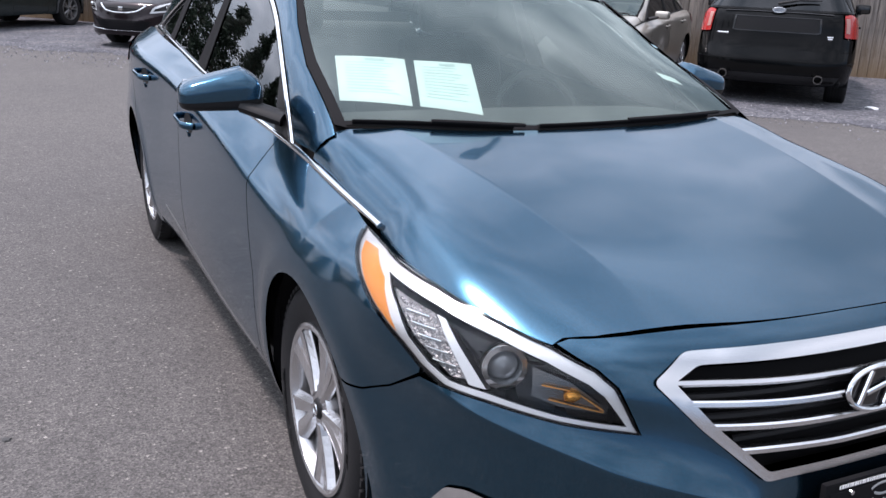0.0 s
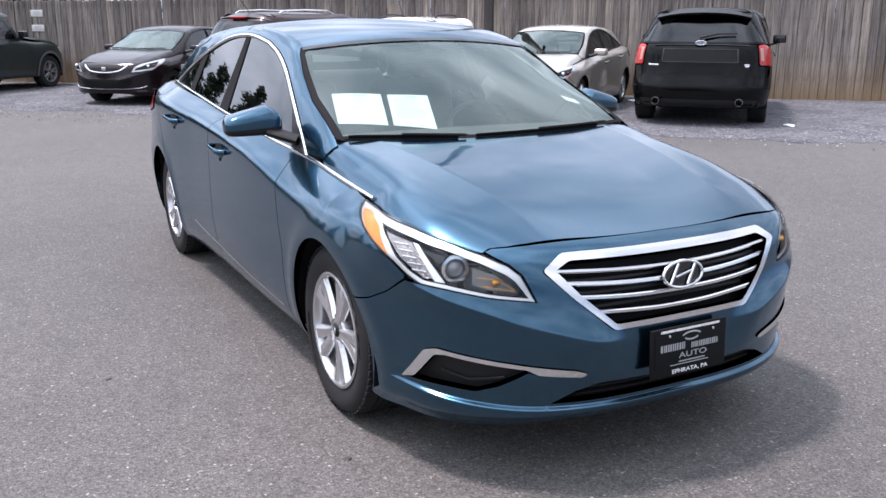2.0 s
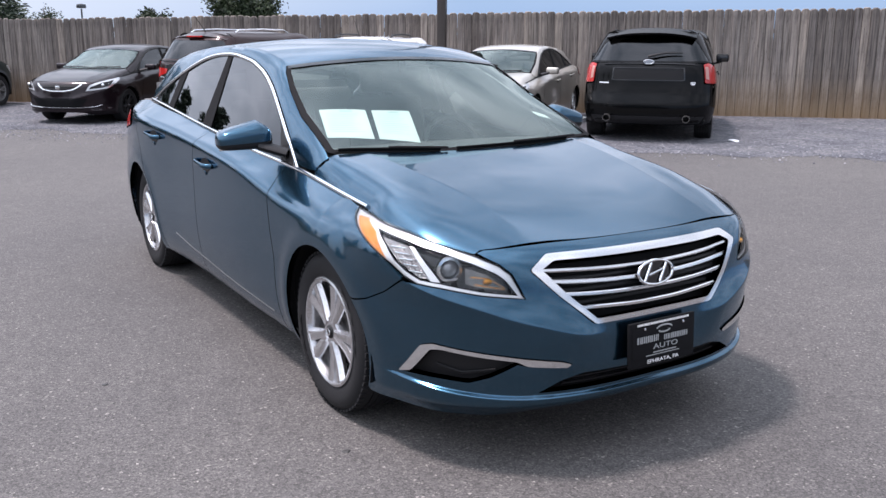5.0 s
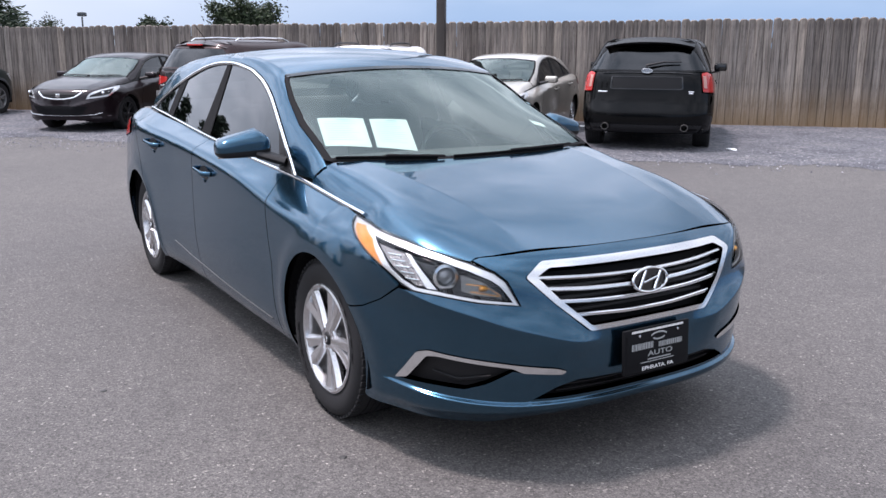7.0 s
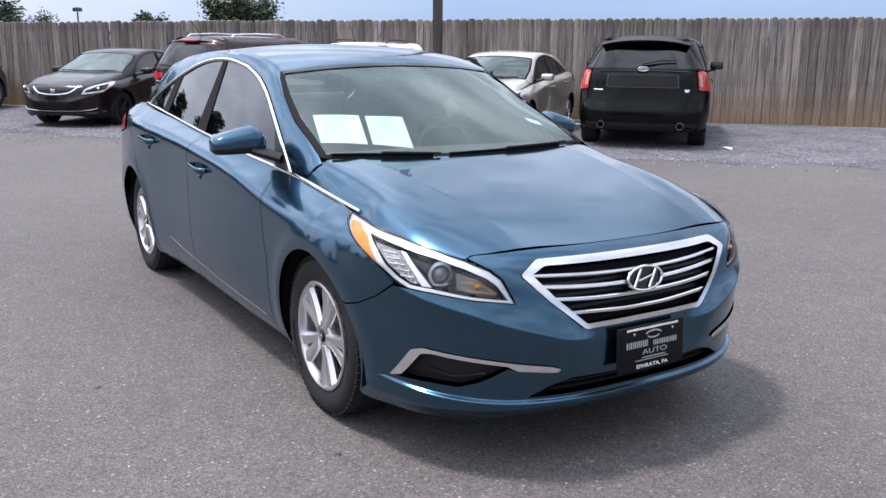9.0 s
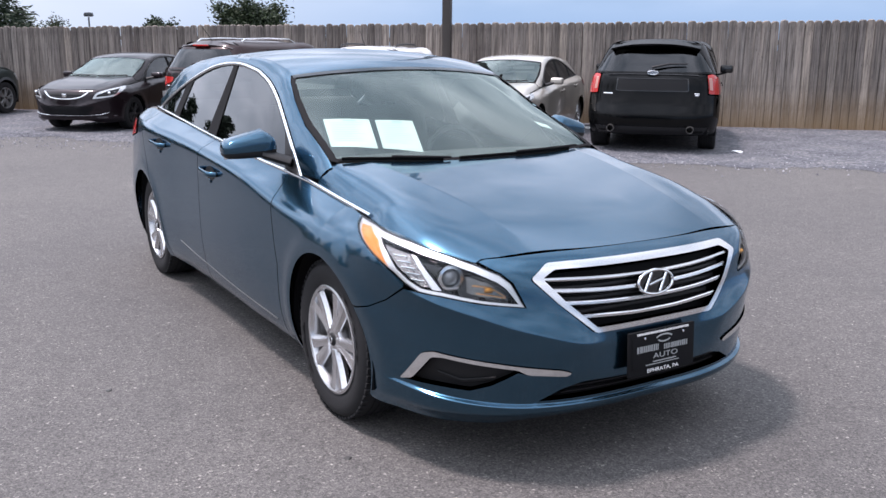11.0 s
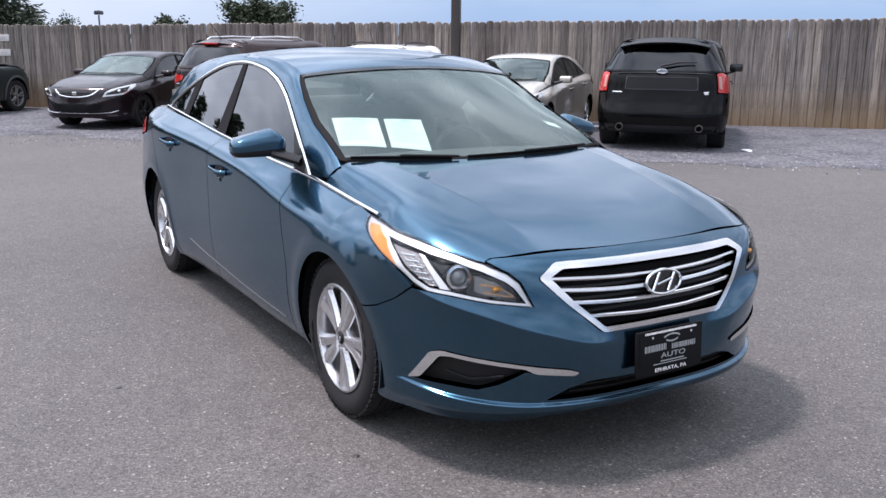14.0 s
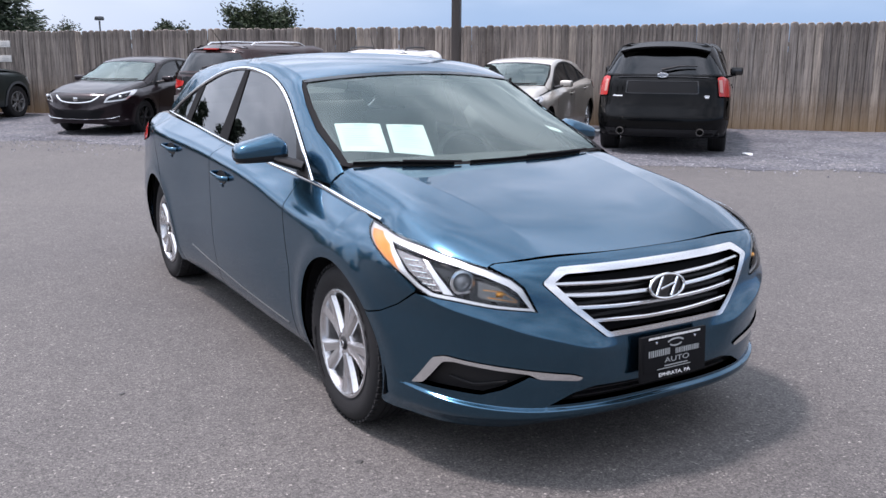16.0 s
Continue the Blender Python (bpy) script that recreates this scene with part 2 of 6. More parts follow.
def skin(f, outline, res, name, mat, parent, label="", holes=(), off=0.0, lip=.010, flip=False, heart=HEART, lines=()):
    """A sheet cut out of a smooth surface f(a, b) along an outline, with its edges turned in by lip. flip: the other half of the car."""
    from mathutils.geometry import delaunay_2d_cdt
    loops = [dense(l, res) for l in (outline, *holes)]
    edge_pts, edges, k = [], [], 0
    for l in loops:
        edge_pts += l
        edges += [(k + i, k + (i + 1) % len(l)) for i in range(len(l))]
        k += len(l)
    outline_count = k
    for l in lines:                                    # creases that the mesh follows
        l = dense(l, res, False)
        edge_pts += l
        edges += [(k + i, k + i + 1) for i in range(len(l) - 1)]
        k += len(l)
    ep = np.array(edge_pts)
    lo, hi = ep.min(0), ep.max(0)
    ga, gb = np.meshgrid(np.arange(lo[0] + res * .5, hi[0], res), np.arange(lo[1] + res * .5, hi[1], res), indexing="ij")
    gp = np.stack([ga.ravel(), gb.ravel()], 1)
    if len(gp):
        keep = inside(loops[0], gp)
        for h in loops[1:]:
            keep &= ~inside(h, gp)
        gp = gp[keep]
        if len(gp):
            near = np.array([np.min(np.sum((ep - q) ** 2, 1)) for q in gp])
            gp = gp[near > (res * .45) ** 2]
    vs, _, fs, vo, _, _ = delaunay_2d_cdt([Vector(p) for p in edge_pts] + [Vector(p) for p in gp], edges, [], 0, 1e-6)
    v = np.array([tuple(p) for p in vs])
    tri = np.array([tuple(t) for t in fs])
    cen = v[tri].mean(1)
    keep = inside(loops[0], cen)
    for h in loops[1:]:
        keep &= ~inside(h, cen)
    tri = tri[keep]
    e = 1e-4
    p = f(v[:, 0], v[:, 1])
    nn = np.cross(f(v[:, 0] + e, v[:, 1]) - f(v[:, 0] - e, v[:, 1]), f(v[:, 0], v[:, 1] + e) - f(v[:, 0], v[:, 1] - e))
    nn /= np.maximum(np.linalg.norm(nn, axis=1), 1e-12)[:, None]
    if np.sum(nn * (p - heart)) < 0:
        nn = -nn
    p = p + nn * off
    # winding
    a, b, c = p[tri[:, 0]], p[tri[:, 1]], p[tri[:, 2]]
    wrong = np.sum(np.cross(b - a, c - a) * nn[tri[:, 0]], 1) < 0
    tri[wrong] = tri[wrong][:, ::-1]
    verts, norms, faces = [p], [nn], [tuple(int(i) for i in t) for t in tri]
    base = len(p)
    if lip:
        where = {}
        for i, o in enumerate(vo):
            for q in o:
                where[q] = i
        k = 0
        for l in loops:
            ids = [where.get(k + i, None) for i in range(len(l))]
            k += len(l)
            ids = [i for i in ids if i is not None]
            n = len(ids)
            rim = p[ids]
            t = np.roll(rim, -1, 0) - np.roll(rim, 1, 0)
            o = np.cross(t, nn[ids])
            o /= np.maximum(np.linalg.norm(o, axis=1), 1e-9)[:, None]
            verts += [rim, rim - nn[ids] * lip]
            norms += [o, o]
            faces += [(base + i, base + (i + 1) % n, base + n + (i + 1) % n, base + n + i) for i in range(n)]
            base += 2 * n
    verts, norms = np.concatenate(verts), np.concatenate(norms)
    if flip:
        verts, norms = verts * (1, -1, 1), norms * (1, -1, 1)
        faces = [t[::-1] for t in faces]
    me = bpy.data.meshes.new(name)
    me.from_pydata(verts.tolist(), [], faces)
    me.polygons.foreach_set("use_smooth", [True] * len(me.polygons))
    me.normals_split_custom_set_from_vertices(norms.tolist())
    return mesh_object(name, me, mat, parent, label)


def trail(f, pts, gap=.03, off=0.0, flip=False, heart=HEART):
    """Points along a line drawn on a surface, with the surface's normals."""
    q = np.array(dense(pts, gap, False))
    e = 1e-4
    p = f(q[:, 0], q[:, 1])
    n = np.cross(f(q[:, 0] + e, q[:, 1]) - f(q[:, 0] - e, q[:, 1]), f(q[:, 0], q[:, 1] + e) - f(q[:, 0], q[:, 1] - e))
    n /= np.linalg.norm(n, axis=1)[:, None]
    if np.sum(n * (p - heart)) < 0:
        n = -n
    p = p + n * off
    if flip:
        p, n = p * (1, -1, 1), n * (1, -1, 1)
    return [Vector(a) for a in p], [Vector(a) for a in n]


def letters(text, size, m, mat, parent, name, font_scale=(1, 1)):
    """Raised lettering in the built-in font, centred, as a mesh."""
    cu = bpy.data.curves.new(name, "FONT")
    cu.body, cu.size, cu.align_x, cu.align_y, cu.extrude = text, size, "CENTER", "CENTER", .0006
    ob = bpy.data.objects.new(name, cu)
    scene.collection.objects.link(ob)
    me = bpy.data.meshes.new_from_object(ob.evaluated_get(bpy.context.evaluated_depsgraph_get()))
    bpy.data.objects.remove(ob)
    me.transform(m @ Matrix.Diagonal((*font_scale, 1, 1)))
    me.materials.clear()
    me.name = name
    return mesh_object(name, me, mat, parent)


# ---- body surfaces ----
def curve(*pts):
    """A smooth monotone curve through (t, v) pairs, for arrays."""
    t, v = np.array(pts, float).T
    h, d = np.diff(t), np.diff(v) / np.diff(t)
    m = np.zeros(len(t))
    m[0], m[-1] = d[0], d[-1]
    for i in range(1, len(t) - 1):
        if d[i - 1] * d[i] > 0:
            w1, w2 = 2 * h[i] + h[i - 1], h[i] + 2 * h[i - 1]
            m[i] = (w1 + w2) / (w1 / d[i - 1] + w2 / d[i])

    def f(q):
        q = np.asarray(q, float)
        i = np.clip(np.searchsorted(t, q) - 1, 0, len(t) - 2)
        s = np.clip((q - t[i]) / h[i], -0.5, 1.5)
        a = v[i] + h[i] * (s ** 3 - 2 * s ** 2 + s) * m[i] + (3 * s ** 2 - 2 * s ** 3) * (v[i + 1] - v[i]) + h[i] * (s ** 3 - s ** 2) * m[i + 1]
        a = np.where(q < t[0], v[0] + m[0] * (q - t[0]), a)
        return np.where(q > t[-1], v[-1] + m[-1] * (q - t[-1]), a)
    return f


def step(e0, e1, q):
    s = np.clip((np.asarray(q, float) - e0) / (e1 - e0), 0, 1)
    return s * s * (3 - 2 * s)


def smin(a, b, k):
    h = np.clip(0.5 + 0.5 * (b - a) / k, 0, 1)
    return b * (1 - h) + a * h - k * h * (1 - h)


class Sedan:
    """Surfaces of the blue sedan. Front axle at x 0, nose towards +x; the half with y < 0."""
    nose = staticmethod(curve((.17, .845), (.2, .890), (.25, .930), (.33, .945), (.40, .957), (.47, .957), (.53, .950), (.62, .944), (.69, .928), (.74, .902), (.78, .868), (.81, .82), (.84, .75), (.88, .62)))
    tail = staticmethod(curve((.17, -3.72), (.3, -3.80), (.6, -3.86), (.9, -3.88), (1.02, -3.82), (1.06, -3.75)))
    sec = [(x, curve(*p)) for x, p in (
        (-3.5, ((.17, .80), (.3, .84), (.6, .87), (.8, .84), (.9, .81), (1.0, .74), (1.06, .70))),
        (-2.8, ((.17, .86), (.3, .905), (.5, .925), (.66, .927), (.8, .926), (.945, .920), (.965, .914), (.982, .900), (1.0, .864), (1.03, .802), (1.05, .762))),
        (-1.9, ((.17, .82), (.24, .862), (.32, .884), (.5, .903), (.66, .906), (.80, .906), (.912, .902), (.930, .897), (.946, .882), (.965, .846), (.985, .803), (1.0, .778))),
        (-1.0, ((.17, .82), (.24, .862), (.32, .884), (.5, .903), (.66, .905), (.78, .905), (.862, .902), (.880, .896), (.895, .880), (.915, .846), (.95, .797), (1.0, .755))),
        (-.41, ((.17, .82), (.24, .855), (.32, .876), (.5, .896), (.66, .903), (.755, .901), (.785, .897), (.803, .889), (.822, .872), (.86, .840), (.917, .782), (.95, .74))),
        (0.0, ((.17, .85), (.22, .865), (.32, .878), (.45, .892), (.57, .905), (.66, .909), (.73, .903), (.787, .882), (.82, .853), (.852, .805), (.88, .760))),
    )]
    power = staticmethod(curve((.2, 2.95), (.5, 2.85), (.66, 2.64), (.74, 2.60), (.9, 2.60)))
    belt = staticmethod(curve((-3.1, 1.055), (-2.6, 1.036), (-1.7, .987), (-1.0, .949), (-.41, .918), (.2, .860)))
    cap = 1.3                       # length of the parameter round the front corner
    lip = staticmethod(curve((0.25, .335), (.456, .314), (.65, .292), (.85, .279), (1.1, .276), (1.3, .276)))
    brow = staticmethod(curve((.3, .70), (.517, .66), (.613, .63), (.71, .60), (.856, .548), (1.04, .495), (1.3, .47)))

    def lift(self, x, y, z):
        return np.stack([x * 1.012, y * 1.014, z * (1.022 - .0065 * x)], -1)

    fold = staticmethod(curve((-3.5, .975), (-2.8, .965), (-1.9, .930), (-1.0, .880), (-.41, .803), (0, .762)))

    def width(self, x, z):
        """Half width: a cubic blend of the sections, which are lined up along the side's crease."""
        x, z = np.broadcast_arrays(np.asarray(x, float), np.asarray(z, float))
        xs = [s[0] for s in self.sec]
        ws = []
        for xi, sec in self.sec:
            if self.fold is None:
                ws.append(sec(z))
                continue
            fi, bi, f, b = self.fold(xi), self.belt(xi), self.fold(x), self.belt(np.minimum(x, .1))
            below = z + (fi - f) * step(.45, .74, z)
            above = fi + (z - f) * (bi - fi) / (b - f)
            ws.append(sec(np.where(z > f, above, below)))
        n = len(xs)
        ms = [(ws[min(i + 1, n - 1)] - ws[max(i - 1, 0)]) / (xs[min(i + 1, n - 1)] - xs[max(i - 1, 0)]) for i in range(n)]
        ms[-1] = 0 * ms[-1]
        out = np.array(ws[0], float)
        for i in range(n - 1):
            h = xs[i + 1] - xs[i]
            t = np.clip((x - xs[i]) / h, 0, 1)
            v = (2 * t ** 3 - 3 * t ** 2 + 1) * ws[i] + (t ** 3 - 2 * t ** 2 + t) * h * ms[i] + (3 * t ** 2 - 2 * t ** 3) * ws[i + 1] + (t ** 3 - t ** 2) * h * ms[i + 1]
            out = np.where(x > xs[i], v, out)
        return out

    def side(self, u, z):
        """Belt surface: u is x along the side, then runs round the corner to the nose at u = cap."""
        u, z = np.broadcast_arrays(np.asarray(u, float), np.asarray(z, float))
        w = self.width(np.minimum(u, 0), z)
        n = self.power(z)
        phi = np.clip(1 - u / self.cap, -1, 1) * (math.pi / 2)
        c, s = np.cos(phi), np.sin(phi)
        r = (np.abs(c) ** n + np.abs(s) ** n) ** (-1 / n)
        o = self.relief(u, z)
        nose = self.nose(z)
        x = np.where(u > 0, (nose + o) * r * c, u)
        y = np.where(u > 0, (w + o) * r * s, w + o)
        # tail corner
        k = np.clip((-u - 3.0) / .9, 0, 1.05)
        x = np.where(u < -3.0, -3.0 + (self.tail(z) + 3.0) * np.sin(np.minimum(k, 1) * math.pi / 2), x)
        y = np.where(u < -3.0, y * np.cos(np.minimum(k, 1) * math.pi / 2) ** .45, y)
        return self.lift(x, -y, z)

    def relief(self, u, z):
        u = np.where(u > self.cap, 2 * self.cap - u, u)
        g = step(.22, .5, u)
        o = .016 * step(.3, .60, u) * step(.007, -.007, z - self.lip(u))           # lip stands proud
        o = o - .02 * step(.26, .2, z) * g
        b = z - self.brow(u)
        h = np.sqrt(b * b + .005 ** 2)
        k = step(-.012, .012, b)
        ridge = k * np.maximum(0, 1 - h / .12) ** 2 + (1 - k) * np.maximum(0, 1 - h / .16) ** 1.5
        o = o + .029 * step(.36, .60, u) * step(1.12, .98, u) * ridge
        o = o + .032 * step(.18, .42, u) * step(.98, .74, u) * step(.57, .78, z)    # lamps stand out
        # flares round the wheels
        for cx in (0, -2.805):
            d = np.hypot(u - cx, z - .335)
            o = o + .008 * np.exp(-((d - .38) / .05) ** 2)
        return o

    zc = staticmethod(curve((-.6, 1.06), (-.2, 1.002), (0, .977), (.2, .948), (.4, .913), (.6, .871), (.75, .829), (.85, .796), (.92, .765)))
    ze = staticmethod(curve((-.6, .95), (-.41, .930), (-.1, .897), (.187, .860), (.29, .853), (.497, .829), (.646, .801), (.735, .786), (.86, .765)))
    ye = staticmethod(curve((-.6, .775), (-.41, .775), (-.1, .767), (.187, .765), (.29, .771), (.494, .747), (.643, .692), (.731, .640), (.85, .56)))

    def hood(self, x, y):
        x, y = np.broadcast_arrays(np.asarray(x, float), np.asarray(y, float))
        a = np.abs(y)
        q = a / self.ye(x)
        k = step(.75, .15, x)
        m = .48 - .36 * k
        z = self.zc(x) - (self.zc(x) - self.ze(x)) * (m * q ** 2.3 + (1 - m) * q ** (9 + 9 * k + 10 * step(0, -.22, x)))
        yc = .44 + .12 * step(.8, -.4, x)
        b = a - yc
        z = z + .006 * np.where(b > 0, np.maximum(0, 1 - b / .10), np.maximum(0, 1 + b / .22)) ** 1.5 * step(.86, .45, x)
        return self.lift(x, y, z)

    roof = staticmethod(curve((-2.8, 1.345), (-2.5, 1.397), (-2.1, 1.436), (-1.7, 1.452), (-1.3, 1.438), (-.95, 1.395), (-.6, 1.33)))
    bely = staticmethod(curve((-3.1, .735), (-2.6, .765), (-1.7, .79), (-1.0, .798), (-.41, .783), (.2, .765)))

    def upper(self, x, y):
        """Roof, windscreen, pillars and rear screen, as a height over (x, y)."""
        x, y = np.broadcast_arrays(np.asarray(x, float), np.asarray(y, float))
        a = np.abs(y)
        top = self.roof(x) - (.040 + .018 * step(-1.5, -.9, x)) * (a / .6) ** 2.2
        xe = x + (.40 - .25 * step(-.78, -.22, x)) * a ** 2
        d = -.15 - xe
        scr = .988 + .60 * d - .13 * d ** 2 - .008 * (a / .7) ** 2
        rear = 1.405 + .72 * (x + 2.7 - .12 * a ** 2)
        sd = self.belt(x) + (self.bely(x) - a) * (1 / .46 + .10 + .28 * step(-1.3, -.30, x))
        z = smin(smin(smin(top, scr, .02), rear, .06), sd, .045 + .030 * step(-1.6, -.9, x) - .012 * step(-.8, -.3, x))
        return self.lift(x, y, z)

    def glass(self, x, z):
        """Side windows over (x, z)."""
        x, z = np.broadcast_arrays(np.asarray(x, float), np.asarray(z, float))
        a = self.bely(x) - (z - self.belt(x)) / (1 / .46 + .10)
        return self.lift(x, -a, z)


# ---- wheels ----
def wheel(parent, m, radius=.334, rim=.216, width=.215, spokes=5, finish=None, fine=True):
    """A road wheel: tyre, rim, paired spokes, cap, brake disc. Its outer face looks towards -y."""
    finish = finish or ALLOY
    hub = new("wheel")
    hub.parent = parent
    hub.matrix_basis = m
    n = 72 if fine else 32
    w = width
    tyre = bmesh.new()
    prof = [(rim + .002, .012), (rim + .012, .004), (rim + .03, -.004), (radius - .055, -.012), (radius - .03, -.008), (radius - .016, .002), (radius - .006, .018)]
    for i in range(5):                               # tread with grooves
        y0 = .03 + (w - .06) * i / 5
        y1 = .03 + (w - .06) * (i + .8) / 5
        prof += [(radius, y0), (radius, y1), (radius - .007, y1 + .001), (radius - .007, y0 + (w - .06) / 5 - .001)]
    prof += [(radius - .006, w - .018), (radius - .03, w + .005), (rim + .02, w), (rim, w - .02)]
    lathe(tyre, prof, n)
    if fine:                                         # raised marks on the sidewall
        for a0 in (20, 32, 44, 58, 70, 205, 217, 229, 243):
            for k in range(3):
                a = radians(a0 + k * 3)
                c = Vector(((rim + .052) * math.cos(a), -.0105, (rim + .052) * math.sin(a)))
                box(tyre, c - Vector((.006, .0015, .012)), c + Vector((.006, .0015, .012)), turn=Matrix.Rotation(-a, 4, "Y"))
        for i in range(64):                          # shoulder blocks of the tread
            a = 2 * math.pi * i / 64
            for y, w2 in ((.017, .016), (w - .017, .016)):
                c = Vector(((radius - .0065) * math.cos(a), y, (radius - .0065) * math.sin(a)))
                box(tyre, c - Vector((.005, w2, .010)), c + Vector((.005, w2, .010)), turn=Matrix.Rotation(-a, 4, "Y"))
    part("tyre", tyre, RUBBER, hub, "black tyre with grooved tread")
    barrel = bmesh.new()
    lathe(barrel, [(rim + .013, .004), (rim + .012, -.004), (rim + .004, -.007), (rim - .004, -.003), (rim - .010, .012), (rim - .016, .05), (rim - .02, w - .03), (rim + .005, w - .012)], n)
    rim_ob = part("rim", barrel, finish, hub, "silver painted alloy rim")
    face = bmesh.new()
    lathe(face, [(.0, .008), (.036, .006), (.060, .010), (.068, .030), (.066, .06)], n // 2)
    part("hub_face", face, finish, rim_ob)
    for i in range(spokes):
        for s in (-1, 1):
            sp = bmesh.new()
            a = radians(90 + 360 * i / spokes)
            rings = []
            for k in range(7):
                t = k / 6
                r = .045 + (rim - .008 - .045) * t
                off = s * radians(9 + 3 * t) if k else s * radians(13)
                ww = .0165 + .0130 * t if fine else .018
                y = .004 + .016 * (1 - t) * t * 4 * .3 - .004 * t
                ca = a + off
                rad, tan = Vector((math.cos(ca), 0, math.sin(ca))), Vector((-math.sin(ca), 0, math.cos(ca)))
                c = rad * r + Vector((0, y, 0))
                rings.append([sp.verts.new(c + tan * ww * x + Vector((0, d, 0))) for x, d in ((-1, .016), (-.9 , .006 - .005 * s), (.25 * s, -.004), (.5 * s, -.003), (.9, .006 + .005 * s), (1, .016), (0, .04))])
            for p, q in zip(rings, rings[1:]):
                for j in range(7):
                    sp.faces.new((p[j], p[(j + 1) % 7], q[(j + 1) % 7], q[j]))
            sp.faces.new(rings[0]), sp.faces.new(rings[-1])
            part("spoke", sp, finish, rim_ob, smooth=False)
    cap = bmesh.new()
    lathe(cap, [(.0, -.004), (.020, -.003), (.027, .002), (.030, .008)], 24)
    part("centre_cap", cap, BLACK, rim_ob, "dark centre cap with a plain badge")
    badge = bmesh.new()
    lathe(badge, [(.011, -.0055), (.016, -.0055), (.017, -.002), (.010, -.002)], 20, closed=True)
    part("badge", badge, CHROME, rim_ob)
    for i in range(spokes):
        nut = bmesh.new()
        a = radians(90 + 360 * (i + .5) / spokes)
        lathe(nut, [(0, .004), (.008, .005), (.009, .03)], 6, Matrix.Translation((.047 * math.cos(a), .006, .047 * math.sin(a))))
        part("wheel_nut", nut, STEEL, rim_ob)
    disc = bmesh.new()
    lathe(disc, [(.02, .085), (.14, .085), (.142, .09), (.142, .105), (.02, .105)], 36)
    part("brake_disc", disc, STEEL, hub)
    cal = bmesh.new()
    box(cal, (-.05, .065, -.15), (.05, .13, -.085), .012)
    box(cal, (.085, .065, -.06), (.15, .13, .06), .012)
    part("brake_caliper", cal, BLACK, hub)
    return hub


def bend(x):
    """The side parameter for a place x along the car."""
    return x if x <= 0 else x / 1.148


def arch(cx, cz, r, a0, a1, k=22):
    return [(bend(cx + r * math.cos(radians(a0 + (a1 - a0) * i / k))), cz + r * math.sin(radians(a0 + (a1 - a0) * i / k))) for i in range(k + 1)]


LAMP = [(.187, .857), (.325, .850), (.507, .826), (.633, .798), (.712, .774), (.775, .744), (.803, .715), (.835, .632), (.719, .645), (.603, .664), (.535, .671), (.49, .692), (.451, .720), (.397, .753), (.326, .787), (.252, .817), (.21, .837)]
DLO = [(-.444, .920), (-.644, 1.038), (-.90, 1.184), (-1.02, 1.243), (-1.147, 1.291), (-1.27, 1.322), (-1.399, 1.345), (-1.717, 1.368), (-2.066, 1.342), (-2.414, 1.258), (-2.741, 1.146), (-2.90, 1.080), (-2.985, 1.047)]


def flowing(pts, k=5):
    """More points on a smooth line through the given ones."""
    p = [2 * np.array(pts[0]) - np.array(pts[1])] + [np.array(q) for q in pts] + [2 * np.array(pts[-1]) - np.array(pts[-2])]
    out = []
    for a, b, c, d in zip(p, p[1:], p[2:], p[3:]):
        for t in np.arange(k) / k:
            out.append(tuple(.5 * (2 * b + (c - a) * t + (2 * a - 5 * b + 4 * c - d) * t * t + (3 * b - a - 3 * c + d) * t ** 3)))
    return out + [tuple(pts[-1])]


DLO = flowing(DLO)
FOG = [(.444, .332), (.526, .450), (.564, .462), (.762, .437), (.934, .409), (.968, .395), (.952, .384), (.829, .397), (.803, .404), (.728, .355), (.667, .330), (.586, .333)]
WB = -2.805 / 1.012


